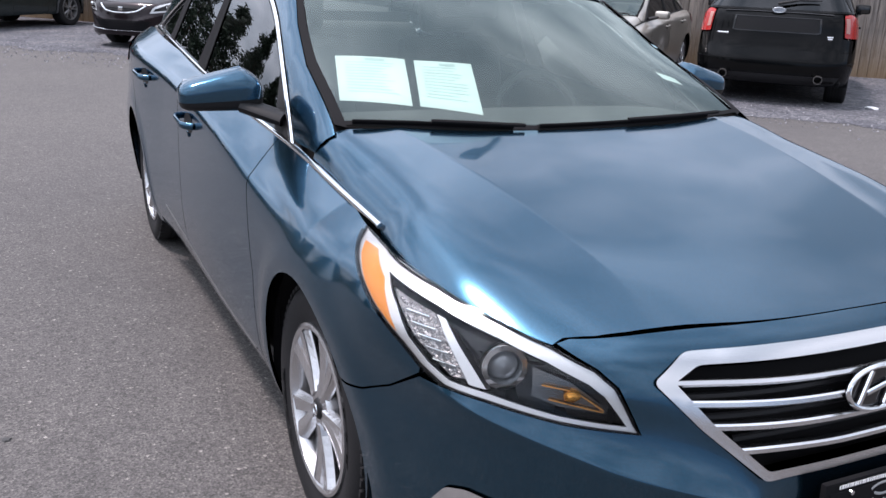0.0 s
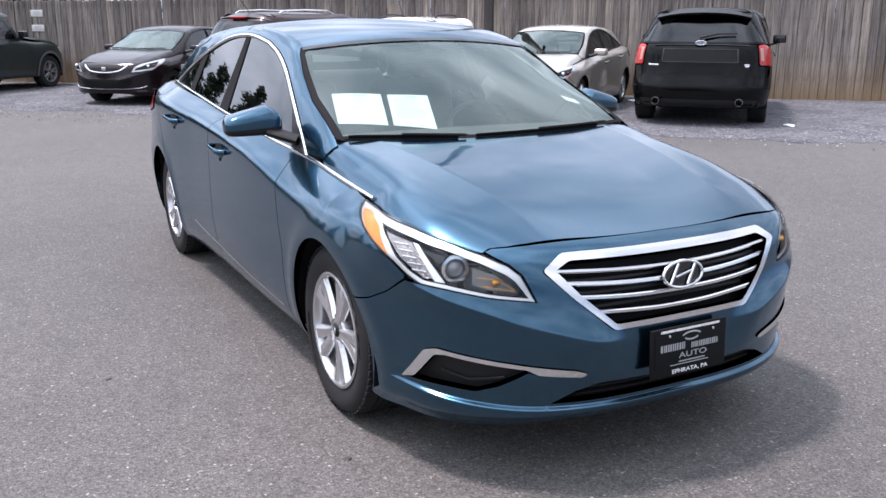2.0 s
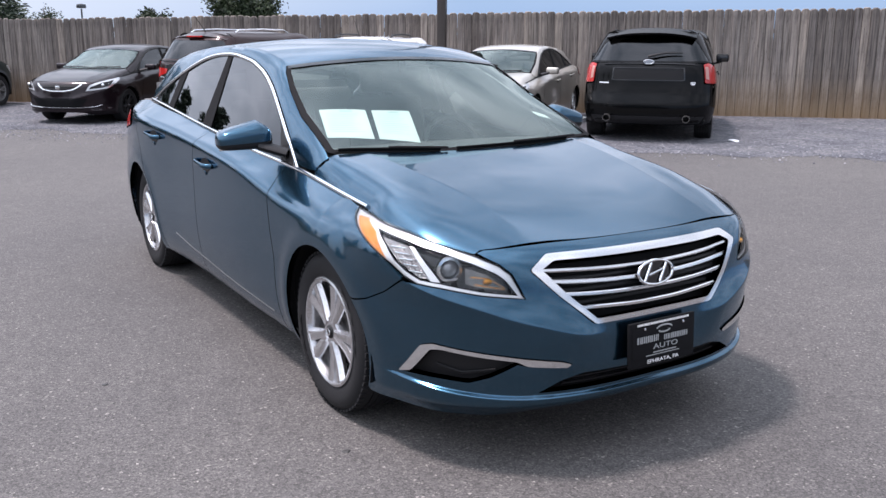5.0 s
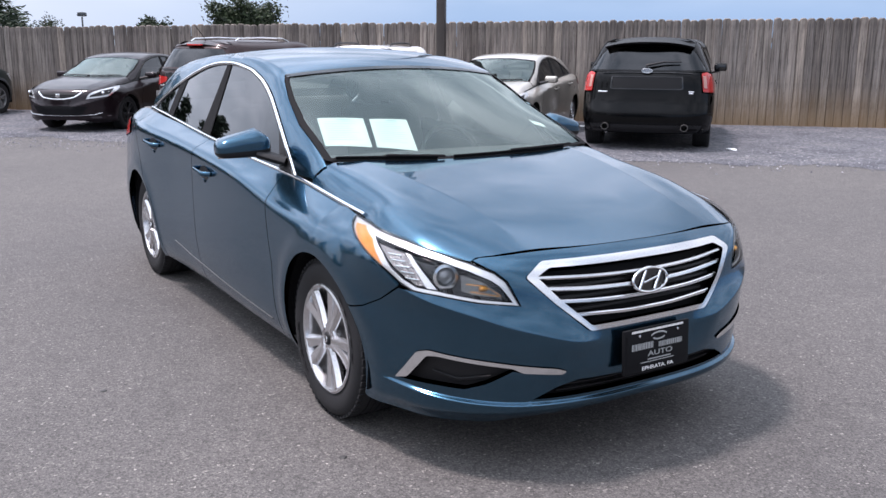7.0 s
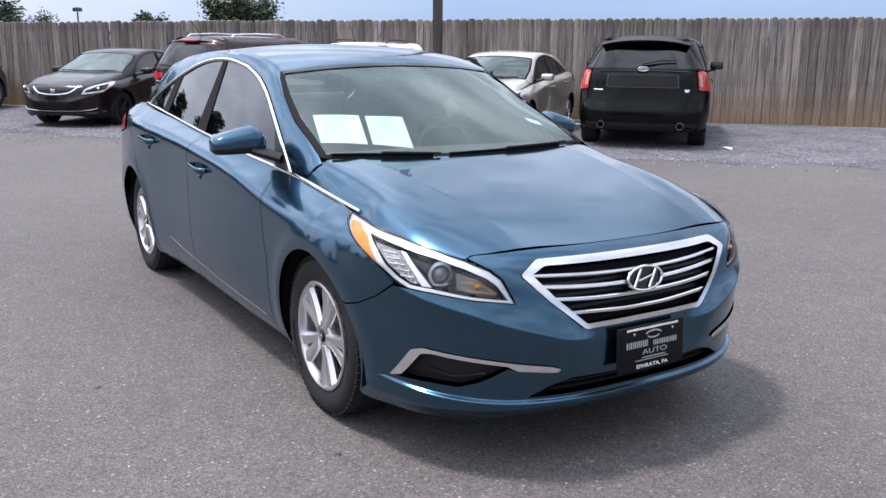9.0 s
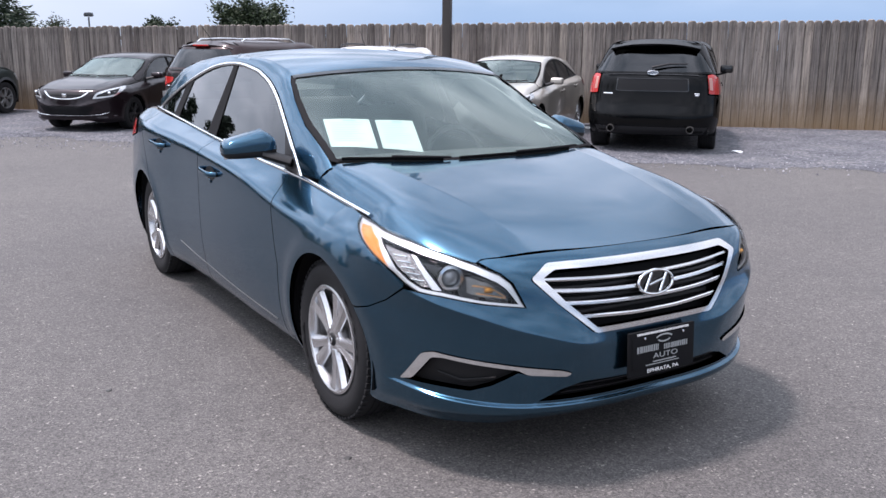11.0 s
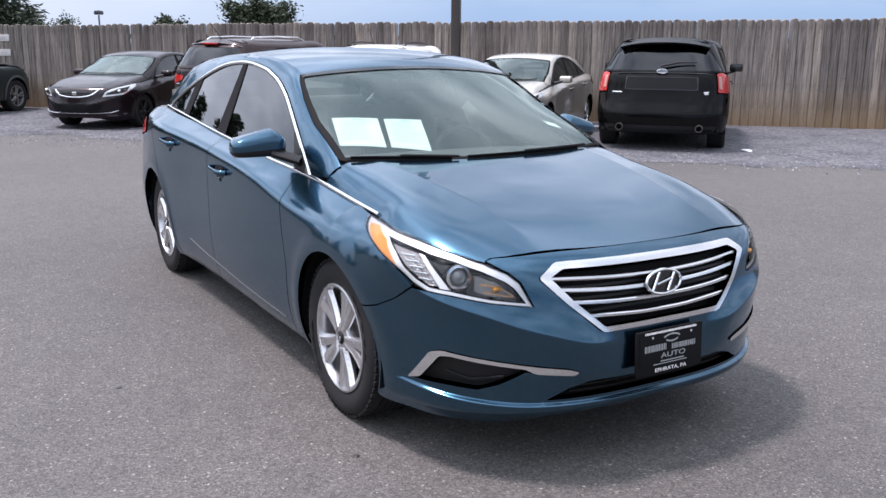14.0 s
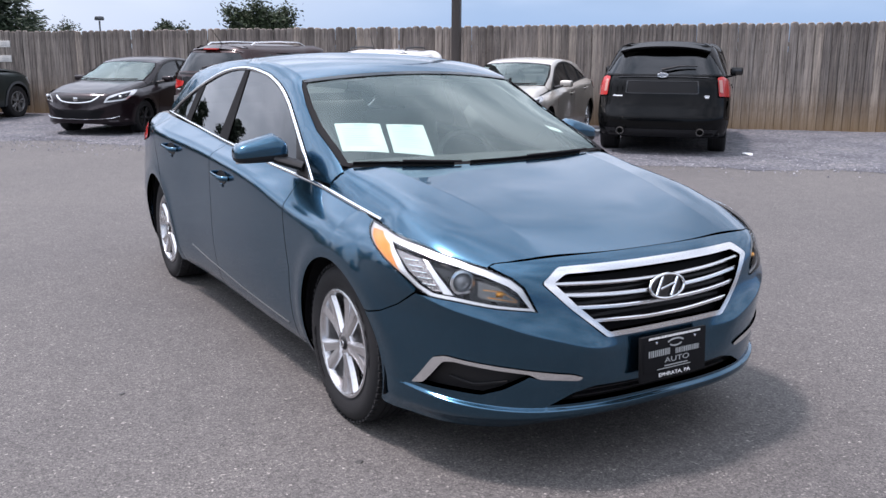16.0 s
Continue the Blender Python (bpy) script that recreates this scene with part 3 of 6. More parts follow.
def sedan_body(S, car, coat, res, other=2.6, full=True):
    """Panels, glass and frame shared by the saloon cars."""
    ztop = curve((.712, .786), (.9, .797), (1.1, .800), (1.3, .801))
    sill = .190
    for flip in (False, True):
        belt = lambda x0, x1, k=14: [(x0 + (x1 - x0) * i / k, float(S.belt(x0 + (x1 - x0) * i / k)) - .004) for i in range(k + 1)]
        fa = arch(0, .327, .358, 39, 205)
        folds = lambda x0, x1: [[(x, float(S.fold(x)) + d) for x in np.linspace(x0, x1, 30)] for d in (-.03, -.015, -.006, .004, .014, .026)] if full else []
        fender = belt(-.556, .19) + LAMP[:10:-1] + [(.488, .679), (.408, .614), (.332, .572), (.268, .552)] + fa + [(-.36, sill), (-.49, sill), (-.492, .345), (-.468, .545), (-.52, .78)]
        skin(S.side, fender, res, "front_fender", coat, car, flip=flip, lines=folds(-.50, -.15))
        fd = belt(-1.600, -.562) + [(-.526, .78), (-.474, .545), (-.498, .345), (-.496, sill), (-1.598, sill), (-1.606, .5)]
        door = skin(S.side, fd, res, "front_door", coat, car, flip=flip, lines=folds(-1.58, -.55))
        ra = arch(WB, .322, .36, -20, 62, 12)
        rd = belt(-2.78, -1.606) + [(-1.612, .5), (-1.604, sill), (-2.36, sill)] + [(x + .035, z) for x, z in ra[4:]] + [(-2.66, .80)]
        door2 = skin(S.side, rd, res, "rear_door", coat, car, flip=flip, lines=folds(-2.68, -1.63))
        q = [(-3.5, 1.0), (-3.2, 1.025), (-3.06, 1.043)] + belt(-3.0, -2.786) + [(-2.666, .80)] + [(x + .029, z) for x, z in ra[:3:-1]] + [(-2.366, sill)] + arch(WB, .322, .36, -22, 202) + [(WB - .36, sill), (-3.86, sill), (-3.9, .5), (-3.9, .96)]
        skin(S.side, q, res * 1.5, "quarter_panel", coat, car, flip=flip)
        # metal strip low on the doors
        low = [(-.574, .262), (-1.222, .288), (-1.8, .322), (-2.06, .352)]
        bm = bmesh.new()
        sweep(bm, *trail(S.side, low, .06, .001, flip), oval(.006, .005))
        part("sill_moulding", bm, STEEL if coat is BLUE else coat, car, "thin metal strip low on the doors")
        # handles
        for u, z, d in ((-1.38, .837, door), (-2.32, .891, door2)):
            bm = bmesh.new()
            pts = [(u - .105, z + .006), (u - .085, z + .006), (u + .085, z - .002), (u + .105, z - .003)]
            p, n = trail(S.side, pts, .02, .0, flip)
            p = [a + b * (.040 * (1 - abs(2 * i / (len(p) - 1) - 1) ** 4) + .002) for i, (a, b) in enumerate(zip(p, n))]
            sweep(bm, p, n, oval(.026, .016))
            part("door_handle", bm, coat, d, "body-coloured pull handle")
            # flat black disc paints the shade of the hollow behind the handle
            cup = [(u + .078 * math.cos(t), z - .006 + .036 * math.sin(t)) for t in np.linspace(0, 2 * math.pi, 20, endpoint=False)]
            skin(S.side, cup, .03, "handle_cup_shade", BLACK, d, off=.0015, lip=0, flip=flip)
            bm = bmesh.new()
            p, n = trail(S.side, [(u - .01, z - .045), (u + .012, z - .046)], .02, .003, flip)
            sweep(bm, p, n, oval(.022, .008))
            part("lock_cover", bm, coat, d)
        # side windows
        dl = lambda x: np.interp(-x, [-p[0] for p in DLO], [p[1] for p in DLO])
        low_edge = lambda x0, x1: [(x, float(S.belt(x)) + .006) for x in np.linspace(x0, x1, 8)]
        high_edge = lambda x0, x1: [(x, float(dl(x)) - .008) for x in np.linspace(x0, x1, 16)]
        glass_a = skin(S.glass, low_edge(-1.635, -.62) + high_edge(-.78, -1.69), res * 2, "window", TINT, door, "dark tinted front side glass", off=-.004, lip=0, flip=flip)
        glass_b = skin(S.glass, low_edge(-2.425, -1.78) + high_edge(-1.755, -2.39), res * 2, "window", TINT, door2, "dark tinted rear side glass", off=-.004, lip=0, flip=flip)
        glass_c = skin(S.glass, low_edge(-2.95, -2.53) + high_edge(-2.50, -2.93), res * 2, "quarter_window", TINT, car, off=-.004, lip=0, flip=flip)
        for g in (glass_a, glass_b, glass_c):
            g.visible_shadow = False
        skin(S.glass, [(-.452, .925)] + low_edge(-.50, -.626)[1:] + [(-.785, float(dl(-.785)) - .008), (-.60, 1.004)], res * 2, "mirror_sail", BLACK, door, flip=flip)
        skin(S.glass, [(-1.63, .99), (-1.69, 1.362), (-1.757, 1.360), (-1.785, .995)], res * 2, "door_pillar", MATT, car, flip=flip)
        skin(S.glass, [(-2.42, 1.03), (-2.385, 1.260), (-2.505, 1.222), (-2.535, 1.04)], res * 2, "rear_door_divider", MATT, door2, flip=flip)
        # bright window surround and the strip that runs on to the lamp
        bm = bmesh.new()
        sweep(bm, *trail(S.glass, rounded(DLO, .05, False), .05, .003, flip), oval(.021, .012))
        part("window_surround", bm, CHROME if coat in (BLUE,) else BLACK, car, "chrome arc over the side windows")
        bm = bmesh.new()
        run = [(x, float(S.belt(x)) + .001 - .004 * float(step(-.4, 0, x))) for x in np.linspace(-3.0, .19, 40)]
        sweep(bm, *trail(S.glass, run, .1, .004, flip), oval(.017, .012))
        part("belt_strip", bm, CHROME if coat is BLUE else BLACK, car, "chrome strip running from window line to headlamp")
        # dark wheel housings
        for cx, w in ((0, 1), (WB, 1)):
            bm = bmesh.new()
            sgn = -1 if not flip else 1
            r, X = .39, cx * 1.012
            a = [radians(t) for t in np.linspace(-14, 194, 18)]
            o, i_ = [], []
            for t in a:
                o.append(bm.verts.new((X + r * math.cos(t), sgn * .875, .335 + r * math.sin(t))))
                i_.append(bm.verts.new((X + r * math.cos(t), sgn * .55, .335 + r * math.sin(t))))
            for k in range(len(a) - 1):
                bm.faces.new((o[k], o[k + 1], i_[k + 1], i_[k]))
            bm.faces.new(i_)
            part("wheel_housing", bm, MATT, car)
        # tail lamp
        skin(S.side, rounded([(-2.93, .905), (-3.0, .965), (-3.2, .99), (-3.55, .99), (-3.75, .96), (-3.7, .86), (-3.25, .835)], .03), res * 1.5, "tail_lamp", REDLENS, car, "red tail lamp wrapping the corner", off=.007, lip=.01, flip=flip)
    # bonnet
    side_xy = lambda u, z: (S.side(u, z) / (1.012, 1.014, 1))[..., :2]
    half = [(-.146 - .23 * y * y, -y) for y in np.linspace(0, .722, 10)]
    half += [(-.264, -.738), (-.294, -.766)] + [(x, -(float(S.bely(x)) - .003)) for x in np.linspace(-.285, .17, 9)]
    top = [side_xy(u, z + .001) for u, z in LAMP[1:5]] + [side_xy(u, float(ztop(u)) + .0015) for u in np.linspace(.73, 1.3, 12)]
    half += [(float(p[0]) - .0005, float(p[1]) + .0005) for p in top]
    half[-1] = (half[-1][0], 0.0)
    hood_line = half[1:-1]
    ring = half + [(x, -y) for x, y in hood_line[::-1]]
    crest_y = lambda x: .44 + .12 * float(step(.8, -.4, x))
    ridges = [[(x, w * (crest_y(x) + d)) for x in np.linspace(-.12, .70, 30)] for w in (-1, 1) for d in (-.020, -.008, 0, .008, .020)] if full else []
    skin(S.hood, ring, res, "hood", coat, car, "long hood with soft creases", lines=ridges)
    # bumper skin with the grille, lamp and intake openings
    lower = [(.268, .546), (.332, .567), (.408, .609), (.490, .672)] + [(u + .002, z - .0025) for u, z in LAMP[10:7:-1]] + [(.839, .631), (.808, .717), (.779, .747), (.720, .780)]
    crest = [(u, float(ztop(u))) for u in np.linspace(.74, 1.3, 10)]
    bottom = [(1.3, .244), (1.05, .240), (.88, .226), (.76, .196), (.6, sill), (.306, sill + .004)] + arch(0, .327, .358, -20, 37.5, 8)
    left = lower + crest
    ring = left + [(other - u, z) for u, z in left[::-1][1:]] + [(other - u, z) for u, z in bottom[::-1][:-1]] + bottom
    grille = rounded(grille_outline(), .012)
    intake = [(.867, .292), (.939, .333), (1.012, .354), (1.3, .347)]
    intake = rounded(intake + [(other - u, z) for u, z in intake[::-1][1:]] + [(1.3, .292)], .008)
    creases = []
    for d in (-.050, -.038, -.027, -.018, -.012, -.008, -.004, 0, .004, .008, .012, .018, .027, .038, .050):
        creases.append([(u, float(S.brow(u)) + d) for u in np.linspace(.53, 1.13, 40)])
    for d in (-.012, -.007, -.0035, 0, .0035, .007, .012):
        creases.append([(u, float(S.lip(u)) + d * (1 if d < 0 else 1)) for u in np.linspace(.42, .85, 12)])
    creases += [[(other - u, z) for u, z in l] for l in creases]
    for d in (-.012, -.007, -.0035, 0, .0035, .007, .012):
        creases.append([(u, float(S.lip(min(u, other - u))) + d) for u in np.linspace(.87, other - .87, 24)])
    mirror_pts = lambda pts: [(other - u, z) for u, z in pts]
    skin(S.side, ring, res * .55, "front_bumper", coat, car, "body-coloured bumper with a proud lower lip", holes=[grille, intake, FOG, mirror_pts(FOG)] if full else [], lip=.030, lines=creases if full else ())
    if full:
        part_intake = skin(S.side, intake, res * 2, "lower_intake", MATT, car, "black lower air intake", off=-.045, lip=0)
    for z in (.308, .328) if full else ():
        bm = bmesh.new()
        sweep(bm, *trail(S.side, [(.95, z), (1.65, z)], .06, -.03), oval(.008, .02, 6))
        part("intake_bar", bm, BLACK, part_intake)
    # roof with pillars
    outer = []
    for x, z in dense(rounded(DLO, .05, False), .05, False):
        g = S.glass(x, z - .0) / (1.012, 1.014, 1)
        outer.append((float(g[0]), float(g[1]) + .006))
    edge = [(-.279, -.722), (-.59, -.699), (-.798, -.662), (-.93, -.627), (-.982, -.603)]
    header = [(-.920 - .18 * y * y, -y) for y in np.linspace(.585, 0, 9)]
    half = outer + [(-3.05, -.70), (-3.28, -.61), (-3.44, -.45), (-3.50, 0)]
    ring = edge[::-1] + [(-.245, -.728), (-.258, -.748), (-.285, -.770), (-.41, -.777)] + half + [(x, -y) for x, y in half[:-1][::-1]] + [(-.41, .777), (-.285, .770), (-.258, .748), (-.245, .728)] + [(x, -y) for x, y in edge] + [(x, -y) for x, y in header] + header[::-1][1:]
    back = rounded([(-2.66, -.53), (-3.20, -.56), (-3.36, 0), (-3.20, .56), (-2.66, .53), (-2.60, 0)], .05)
    skin(S.upper, ring, res * 1.2, "roof", coat, car, "smooth rounded roof with slim pillars", holes=[back])
    base = [(-.160 - .23 * y * y, -y) for y in np.linspace(-.718, .718, 17)]
    side_r = [(-.375, -.730), (-.59, -.696), (-.798, -.659), (-.93, -.624), (-.978, -.600)]
    scr = base + side_r[1:] + header[:-1] + [(x, -y) for x, y in header[::-1]] + [(x, -y) for x, y in side_r[::-1][:-1]]
    g = skin(S.upper, scr, res * 2, "windshield", SCREEN, car, "raked green-tinted windshield reflecting clouds", off=-.004, lip=0)
    g.visible_shadow = False
    for w in (1, -1):
        inner = [(-.258, -.688), (-.583, -.670), (-.792, -.636), (-.922, -.604), (-.968, -.582)]
        strip = [(-.2786, -.718)] + side_r[1:] + inner[::-1]
        skin(S.upper, [(x, w * y) for x, y in strip], res * 2, "windshield_border", MATT, car, "black border beside the windshield", off=.0006, lip=0)
    top_edge = [(-.920 - .18 * y * y, -y) for y in np.linspace(-.60, .60, 17)]
    skin(S.upper, top_edge + [(x + .030, y) for x, y in top_edge[::-1]], res * 2, "windshield_border", TINT, car, "dark tinted band along the top of the windshield", off=.0006, lip=0).visible_shadow = False
    band = [(-.160 - .23 * y * y, -y) for y in np.linspace(-.716, .716, 17)] + [(-.176 - .23 * y * y, -y) for y in np.linspace(.704, -.704, 17)]
    skin(S.upper, band, res * 2, "windshield_lower_band", MATT, car, "black band along the foot of the windshield", off=.0005, lip=0)
    g = skin(S.upper, back, res * 3, "rear_window", SCREEN2, car, off=-.004, lip=0)
    g.visible_shadow = False
    # cowl under the wipers
    cowl = [(-.120 - .23 * y * y, -y) for y in np.linspace(-.72, .72, 13)] + [(-.20 - .23 * y * y, -y) for y in np.linspace(.72, -.72, 13)]
    skin(lambda x, y: S.upper(x, y) * (1, 1, 1) - (0, 0, .016), cowl, .05, "cowl", MATT, car, "black plastic cowl below the windshield", lip=0)
    # deck
    deck = lambda x, y: S.lift(np.asarray(x, float), np.asarray(y, float), 1.085 - .03 * np.abs(y) ** 2 - .55 * np.clip(np.abs(y) - .60, 0, 1) - .10 * np.clip(-3.2 - x, 0, 2) ** 2 - .06 * np.clip(-3.0 - x, 0, 2))
    skin(deck, [(-3.09, -.66), (-3.0, -.735), (-3.25, -.755), (-3.6, -.70), (-3.82, -.55), (-3.86, 0), (-3.82, .55), (-3.6, .70), (-3.25, .755), (-3.0, .735), (-3.09, .66), (-3.13, 0)], .05, "trunk_lid", coat, car)
    # dark inner shell
    shell = [(-3.8, .185), (0, .185), (.3, .2), (2.3, .2), (2.6, .185), (2.6, .84), (2.3, .74), (1.3, .76), (.3, .74), (0, .84), (-.5, .90), (-3.0, .98), (-3.8, .95)]
    cuts = [arch(0, .33, .376, 0, 360, 30)[:-1], arch(WB, .33, .376, 0, 360, 30)[:-1]]
    skin(S.side, shell[:3] + [(1.3, .2), (1.3, .76)] + shell[8:], .08, "inner_body", MATT, car, off=-.05, lip=0, holes=cuts)
    skin(S.side, shell[:3] + [(1.3, .2), (1.3, .76)] + shell[8:], .08, "inner_body", MATT, car, off=-.05, lip=0, holes=cuts, flip=True)
    bm = bmesh.new()
    box(bm, (-3.6, -.74, .19), (.42, .74, .24), .02)
    part("underbody", bm, MATT, car)
    bm = bmesh.new()                                   # engine bay block under the hood
    box(bm, (-.30, -.55, .24), (.62, .55, .72), .03)
    part("engine_block", bm, MATT, car)


def grille_outline(other=2.6):
    g = [(.859, .724), (.915, .768), (1.09, .770), (1.3, .770)]
    b = [(1.3, .527), (1.051, .527), (.936, .636)]
    return g + [(other - u, z) for u, z in g[::-1][1:]] + [(other - u, z) for u, z in b[::-1]] + b[1:]


def grille_inner(other=2.6):
    g = [(.893, .722), (.936, .747), (1.1, .747), (1.3, .747)]
    b = [(1.3, .546), (1.057, .545), (.957, .644)]
    return g + [(other - u, z) for u, z in g[::-1][1:]] + [(other - u, z) for u, z in b[::-1]] + b[1:]


def interior(car):
    bm = bmesh.new()                                   # dashboard
    prof = [(-.30, 1.0), (-.42, 1.005), (-.60, 1.0), (-.78, .985), (-.86, .95), (-.87, .86), (-.80, .62), (-.3, .6)]
    rings = [[bm.verts.new((x - .10 * (y / .7) ** 2 * (1 if x > -.5 else .4), y, z - .012 * (y / .7) ** 2)) for x, z in prof] for y in np.linspace(-.70, .70, 9)]
    for a, b in zip(rings, rings[1:]):
        for i in range(len(prof)):
            bm.faces.new((a[i], a[(i + 1) % len(prof)], b[(i + 1) % len(prof)], b[i]))
    bm.faces.new(rings[0]), bm.faces.new(rings[-1])
    part("dashboard", bm, DASH, car, "dark grey dashboard")
    for y in (-.37, .37):
        seat = new("front_seat")
        seat.parent = car
        bm = bmesh.new()
        box(bm, (-1.75, y - .25, .42), (-1.18, y + .25, .60), .06, 3)
        part("cushion", bm, CLOTH, seat)
        bm = bmesh.new()
        box(bm, (-1.84, y - .25, .55), (-1.70, y + .25, 1.16), .06, 3, Matrix.Rotation(radians(-12), 4, "Y"))
        part("backrest", bm, CLOTH, seat)
        bm = bmesh.new()
        box(bm, (-1.92, y - .13, 1.17), (-1.82, y + .13, 1.34), .04, 3)
        part("headrest", bm, CLOTH, seat)
    bm = bmesh.new()
    box(bm, (-2.75, -.66, .42), (-2.2, .66, .62), .06, 3)
    box(bm, (-2.95, -.66, .55), (-2.75, .66, 1.15), .06, 3, Matrix.Rotation(radians(-15), 4, "Y"))
    part("rear_bench", bm, CLOTH, car)
    bm = bmesh.new()
    box(bm, (-3.45, -.72, .55), (-2.93, .72, 1.075), .02)
    # two upper boxes are added to block light through the rear roof gap
    box(bm, (-3.24, -.64, 1.0), (-3.12, .64, 1.21))
    box(bm, (-3.16, -.69, 1.0), (-3.02, .69, 1.20))
    part("parcel_shelf_and_blockers", bm, CLOTH, car)
    bm = bmesh.new()
    pts = [Vector((0, .185 * math.cos(t), .185 * math.sin(t))) for t in np.linspace(0, 2 * math.pi, 28, endpoint=False)]
    tilt = pose(-1.0, .37, .90, 0, -22, 0)
    sweep(bm, [tilt @ p for p in pts], [tilt.to_3x3() @ Vector((1, 0, 0))] * 28, oval(.028, .028, 8), True)
    box(bm, (-1.03, .22, .87), (-.97, .52, .92), .01)
    part("steering_wheel", bm, DASH, car)
    bm = bmesh.new()
    box(bm, (-.955, -.12, 1.285), (-.93, .12, 1.345), .012)
    box(bm, (-.94, -.012, 1.33), (-.90, .012, 1.39), .004)
    part("rear_view_mirror", bm, BLACK, car)
    bm = bmesh.new()
    box(bm, (-2.9, -.70, .24), (-.5, .70, .30), .01)
    part("cabin_floor", bm, CLOTH, car)
    bm = bmesh.new()
    rings = [[bm.verts.new((x, y, z)) for y, z in ((-.56, 1.33), (0, 1.395), (.56, 1.33))] for x in (-1.08, -1.7, -2.6)]
    for a, b in zip(rings, rings[1:]):
        for i in range(2):
            bm.faces.new((a[i], a[i + 1], b[i + 1], b[i]))
    part("headliner", bm, material("headliner_cloth", (.36, .355, .34), .95), car)


def blue_sedan():
    S = Sedan()
    car = thing("sedan", "blue metallic four-door sedan with chrome trim parked on asphalt", "car")
    sedan_body(S, car, BLUE, .022)
    interior(car)
    for x, sgn in ((0, 1), (-2.805, 1), (0, -1), (-2.805, -1)):
        m = pose(x, -.868, .334, 0, 8 if x else 23, 0) if sgn > 0 else pose(x, .868, .334, 0, 40, 180)
        wheel(car, m)
    # headlamps
    for flip in (False, True):
        lamp = new("headlight")
        lamp.parent = car
        tagged(lamp, "swept-back headlight with projector and amber corner")
        sk = lambda pts, name, mat, off, lip=.006, holes=(), res=.02, label="": skin(S.side, pts, res, name, mat, lamp, label, holes, off, lip, flip)
        ring = rounded(shrink(dense(LAMP, .03), .004), .004)
        sk(ring, "housing", DARKLAMP, -.05, 0, res=.04)
        inner = [(.380, .826), (.512, .804), (.628, .776), (.703, .750), (.764, .719), (.786, .698), (.818, .644), (.717, .656), (.605, .677), (.543, .683), (.500, .704), (.460, .736), (.425, .785)]
        amber = [(.225, .842), (.300, .843), (.376, .815), (.432, .736), (.396, .757), (.32, .793), (.25, .825)]
        sk(dense(LAMP, .03), "bezel", LAMPGREY, -.008, .007, [dense(inner, .02), dense(amber, .02)], label="bright silver surround")
        sk(amber, "side_reflector", AMBER, -.008, .004, label="amber reflector")
        strip = [(.512, .792), (.530, .788), (.604, .682), (.575, .684)]
        sk(strip, "divider", LAMPGREY, -.013, .03)
        high = [(.404, .812), (.505, .795), (.575, .692), (.54, .690), (.47, .735), (.432, .78)]
        sk(high, "reflector_bowl", BOWL, -.020, .0, label="ribbed chrome reflector")
        for k in range(5):
            bm = bmesh.new()
            t = k / 4
            sweep(bm, *trail(S.side, [(.445 + .06 * t, .785 - .075 * t), (.495 + .055 * t, .785 - .075 * t)], .02, -.018, flip), oval(.004, .004, 6))
            part("reflector_rib", bm, CHROME, lamp)
        # projector
        p, n = trail(S.side, [(.628, .728), (.629, .728)], .1, -.03, flip)
        sgn = 1 if flip else -1
        aim = Vector((.93, .30 * sgn, .08)).normalized()
        m = Matrix.Translation(p[0]) @ Vector((0, -1, 0)).rotation_difference(aim).to_matrix().to_4x4()
        bm = bmesh.new()
        lathe(bm, [(.040, .03), (.046, -.004), (.044, -.013), (.034, -.014), (.031, .0), (.030, .03)], 32, m)
        part("projector_ring", bm, CHROME, lamp)
        bm = bmesh.new()
        lathe(bm, [(.0, -.014), (.014, -.011), (.025, -.003), (.031, .008), (.031, .02)], 28, m)
        part("projector_lens", bm, material("projector_glass", (.20, .21, .22), .03, .2, 1.0) if not flip else bpy.data.materials["projector_glass"], lamp)
        box_pts = [(.676, .735), (.735, .715), (.785, .672), (.790, .660), (.715, .668), (.672, .682)]
        sk(box_pts, "turn_bowl", SMOKED, -.034, 0, label="chrome bowl with a warm bulb")
        bm = bmesh.new()
        q, _ = trail(S.side, [(.735, .690), (.736, .69)], .1, -.022, flip)
        lathe(bm, [(.0, -.014), (.008, -.012), (.012, 0), (.010, .014), (0, .018)], 14, Matrix.Translation(q[0]))
        part("bulb", bm, HOLO, lamp)
        bm = bmesh.new()
        sweep(bm, *trail(S.side, [(.69, .705), (.74, .700), (.785, .668)], .02, -.024, flip), oval(.003, .005, 6))
        sweep(bm, *trail(S.side, [(.70, .680), (.745, .672), (.785, .664)], .02, -.026, flip), oval(.003, .005, 6))
        part("bowl_rib", bm, HOLO, lamp)
        lens = sk(dense(LAMP, .03), "lens", CLEAR, .006, .006, res=.03)
        lens.visible_shadow = False
        # dark seal round the lamp
        bm = bmesh.new()
        loop = dense(LAMP, .02)
        p, n = trail(S.side, loop + loop[:1], .05, -.006, flip)
        sweep(bm, p[:-1], n[:-1], oval(.006, .004, 6), True)
        part("seal", bm, MATT, lamp)
    # grille
    grille = new("grille")
    grille.parent = car
    tagged(grille, "hexagonal chrome grille with four bright slats")
    skin(S.side, rounded(grille_outline(), .012), .018, "frame", SATIN, grille, "brushed silver surround", [rounded(grille_inner(), .010)], .007, .03)
    skin(S.side, grille_inner(), .05, "mesh_panel", MATT, grille, "black panel behind the slats", (), -.055, 0)
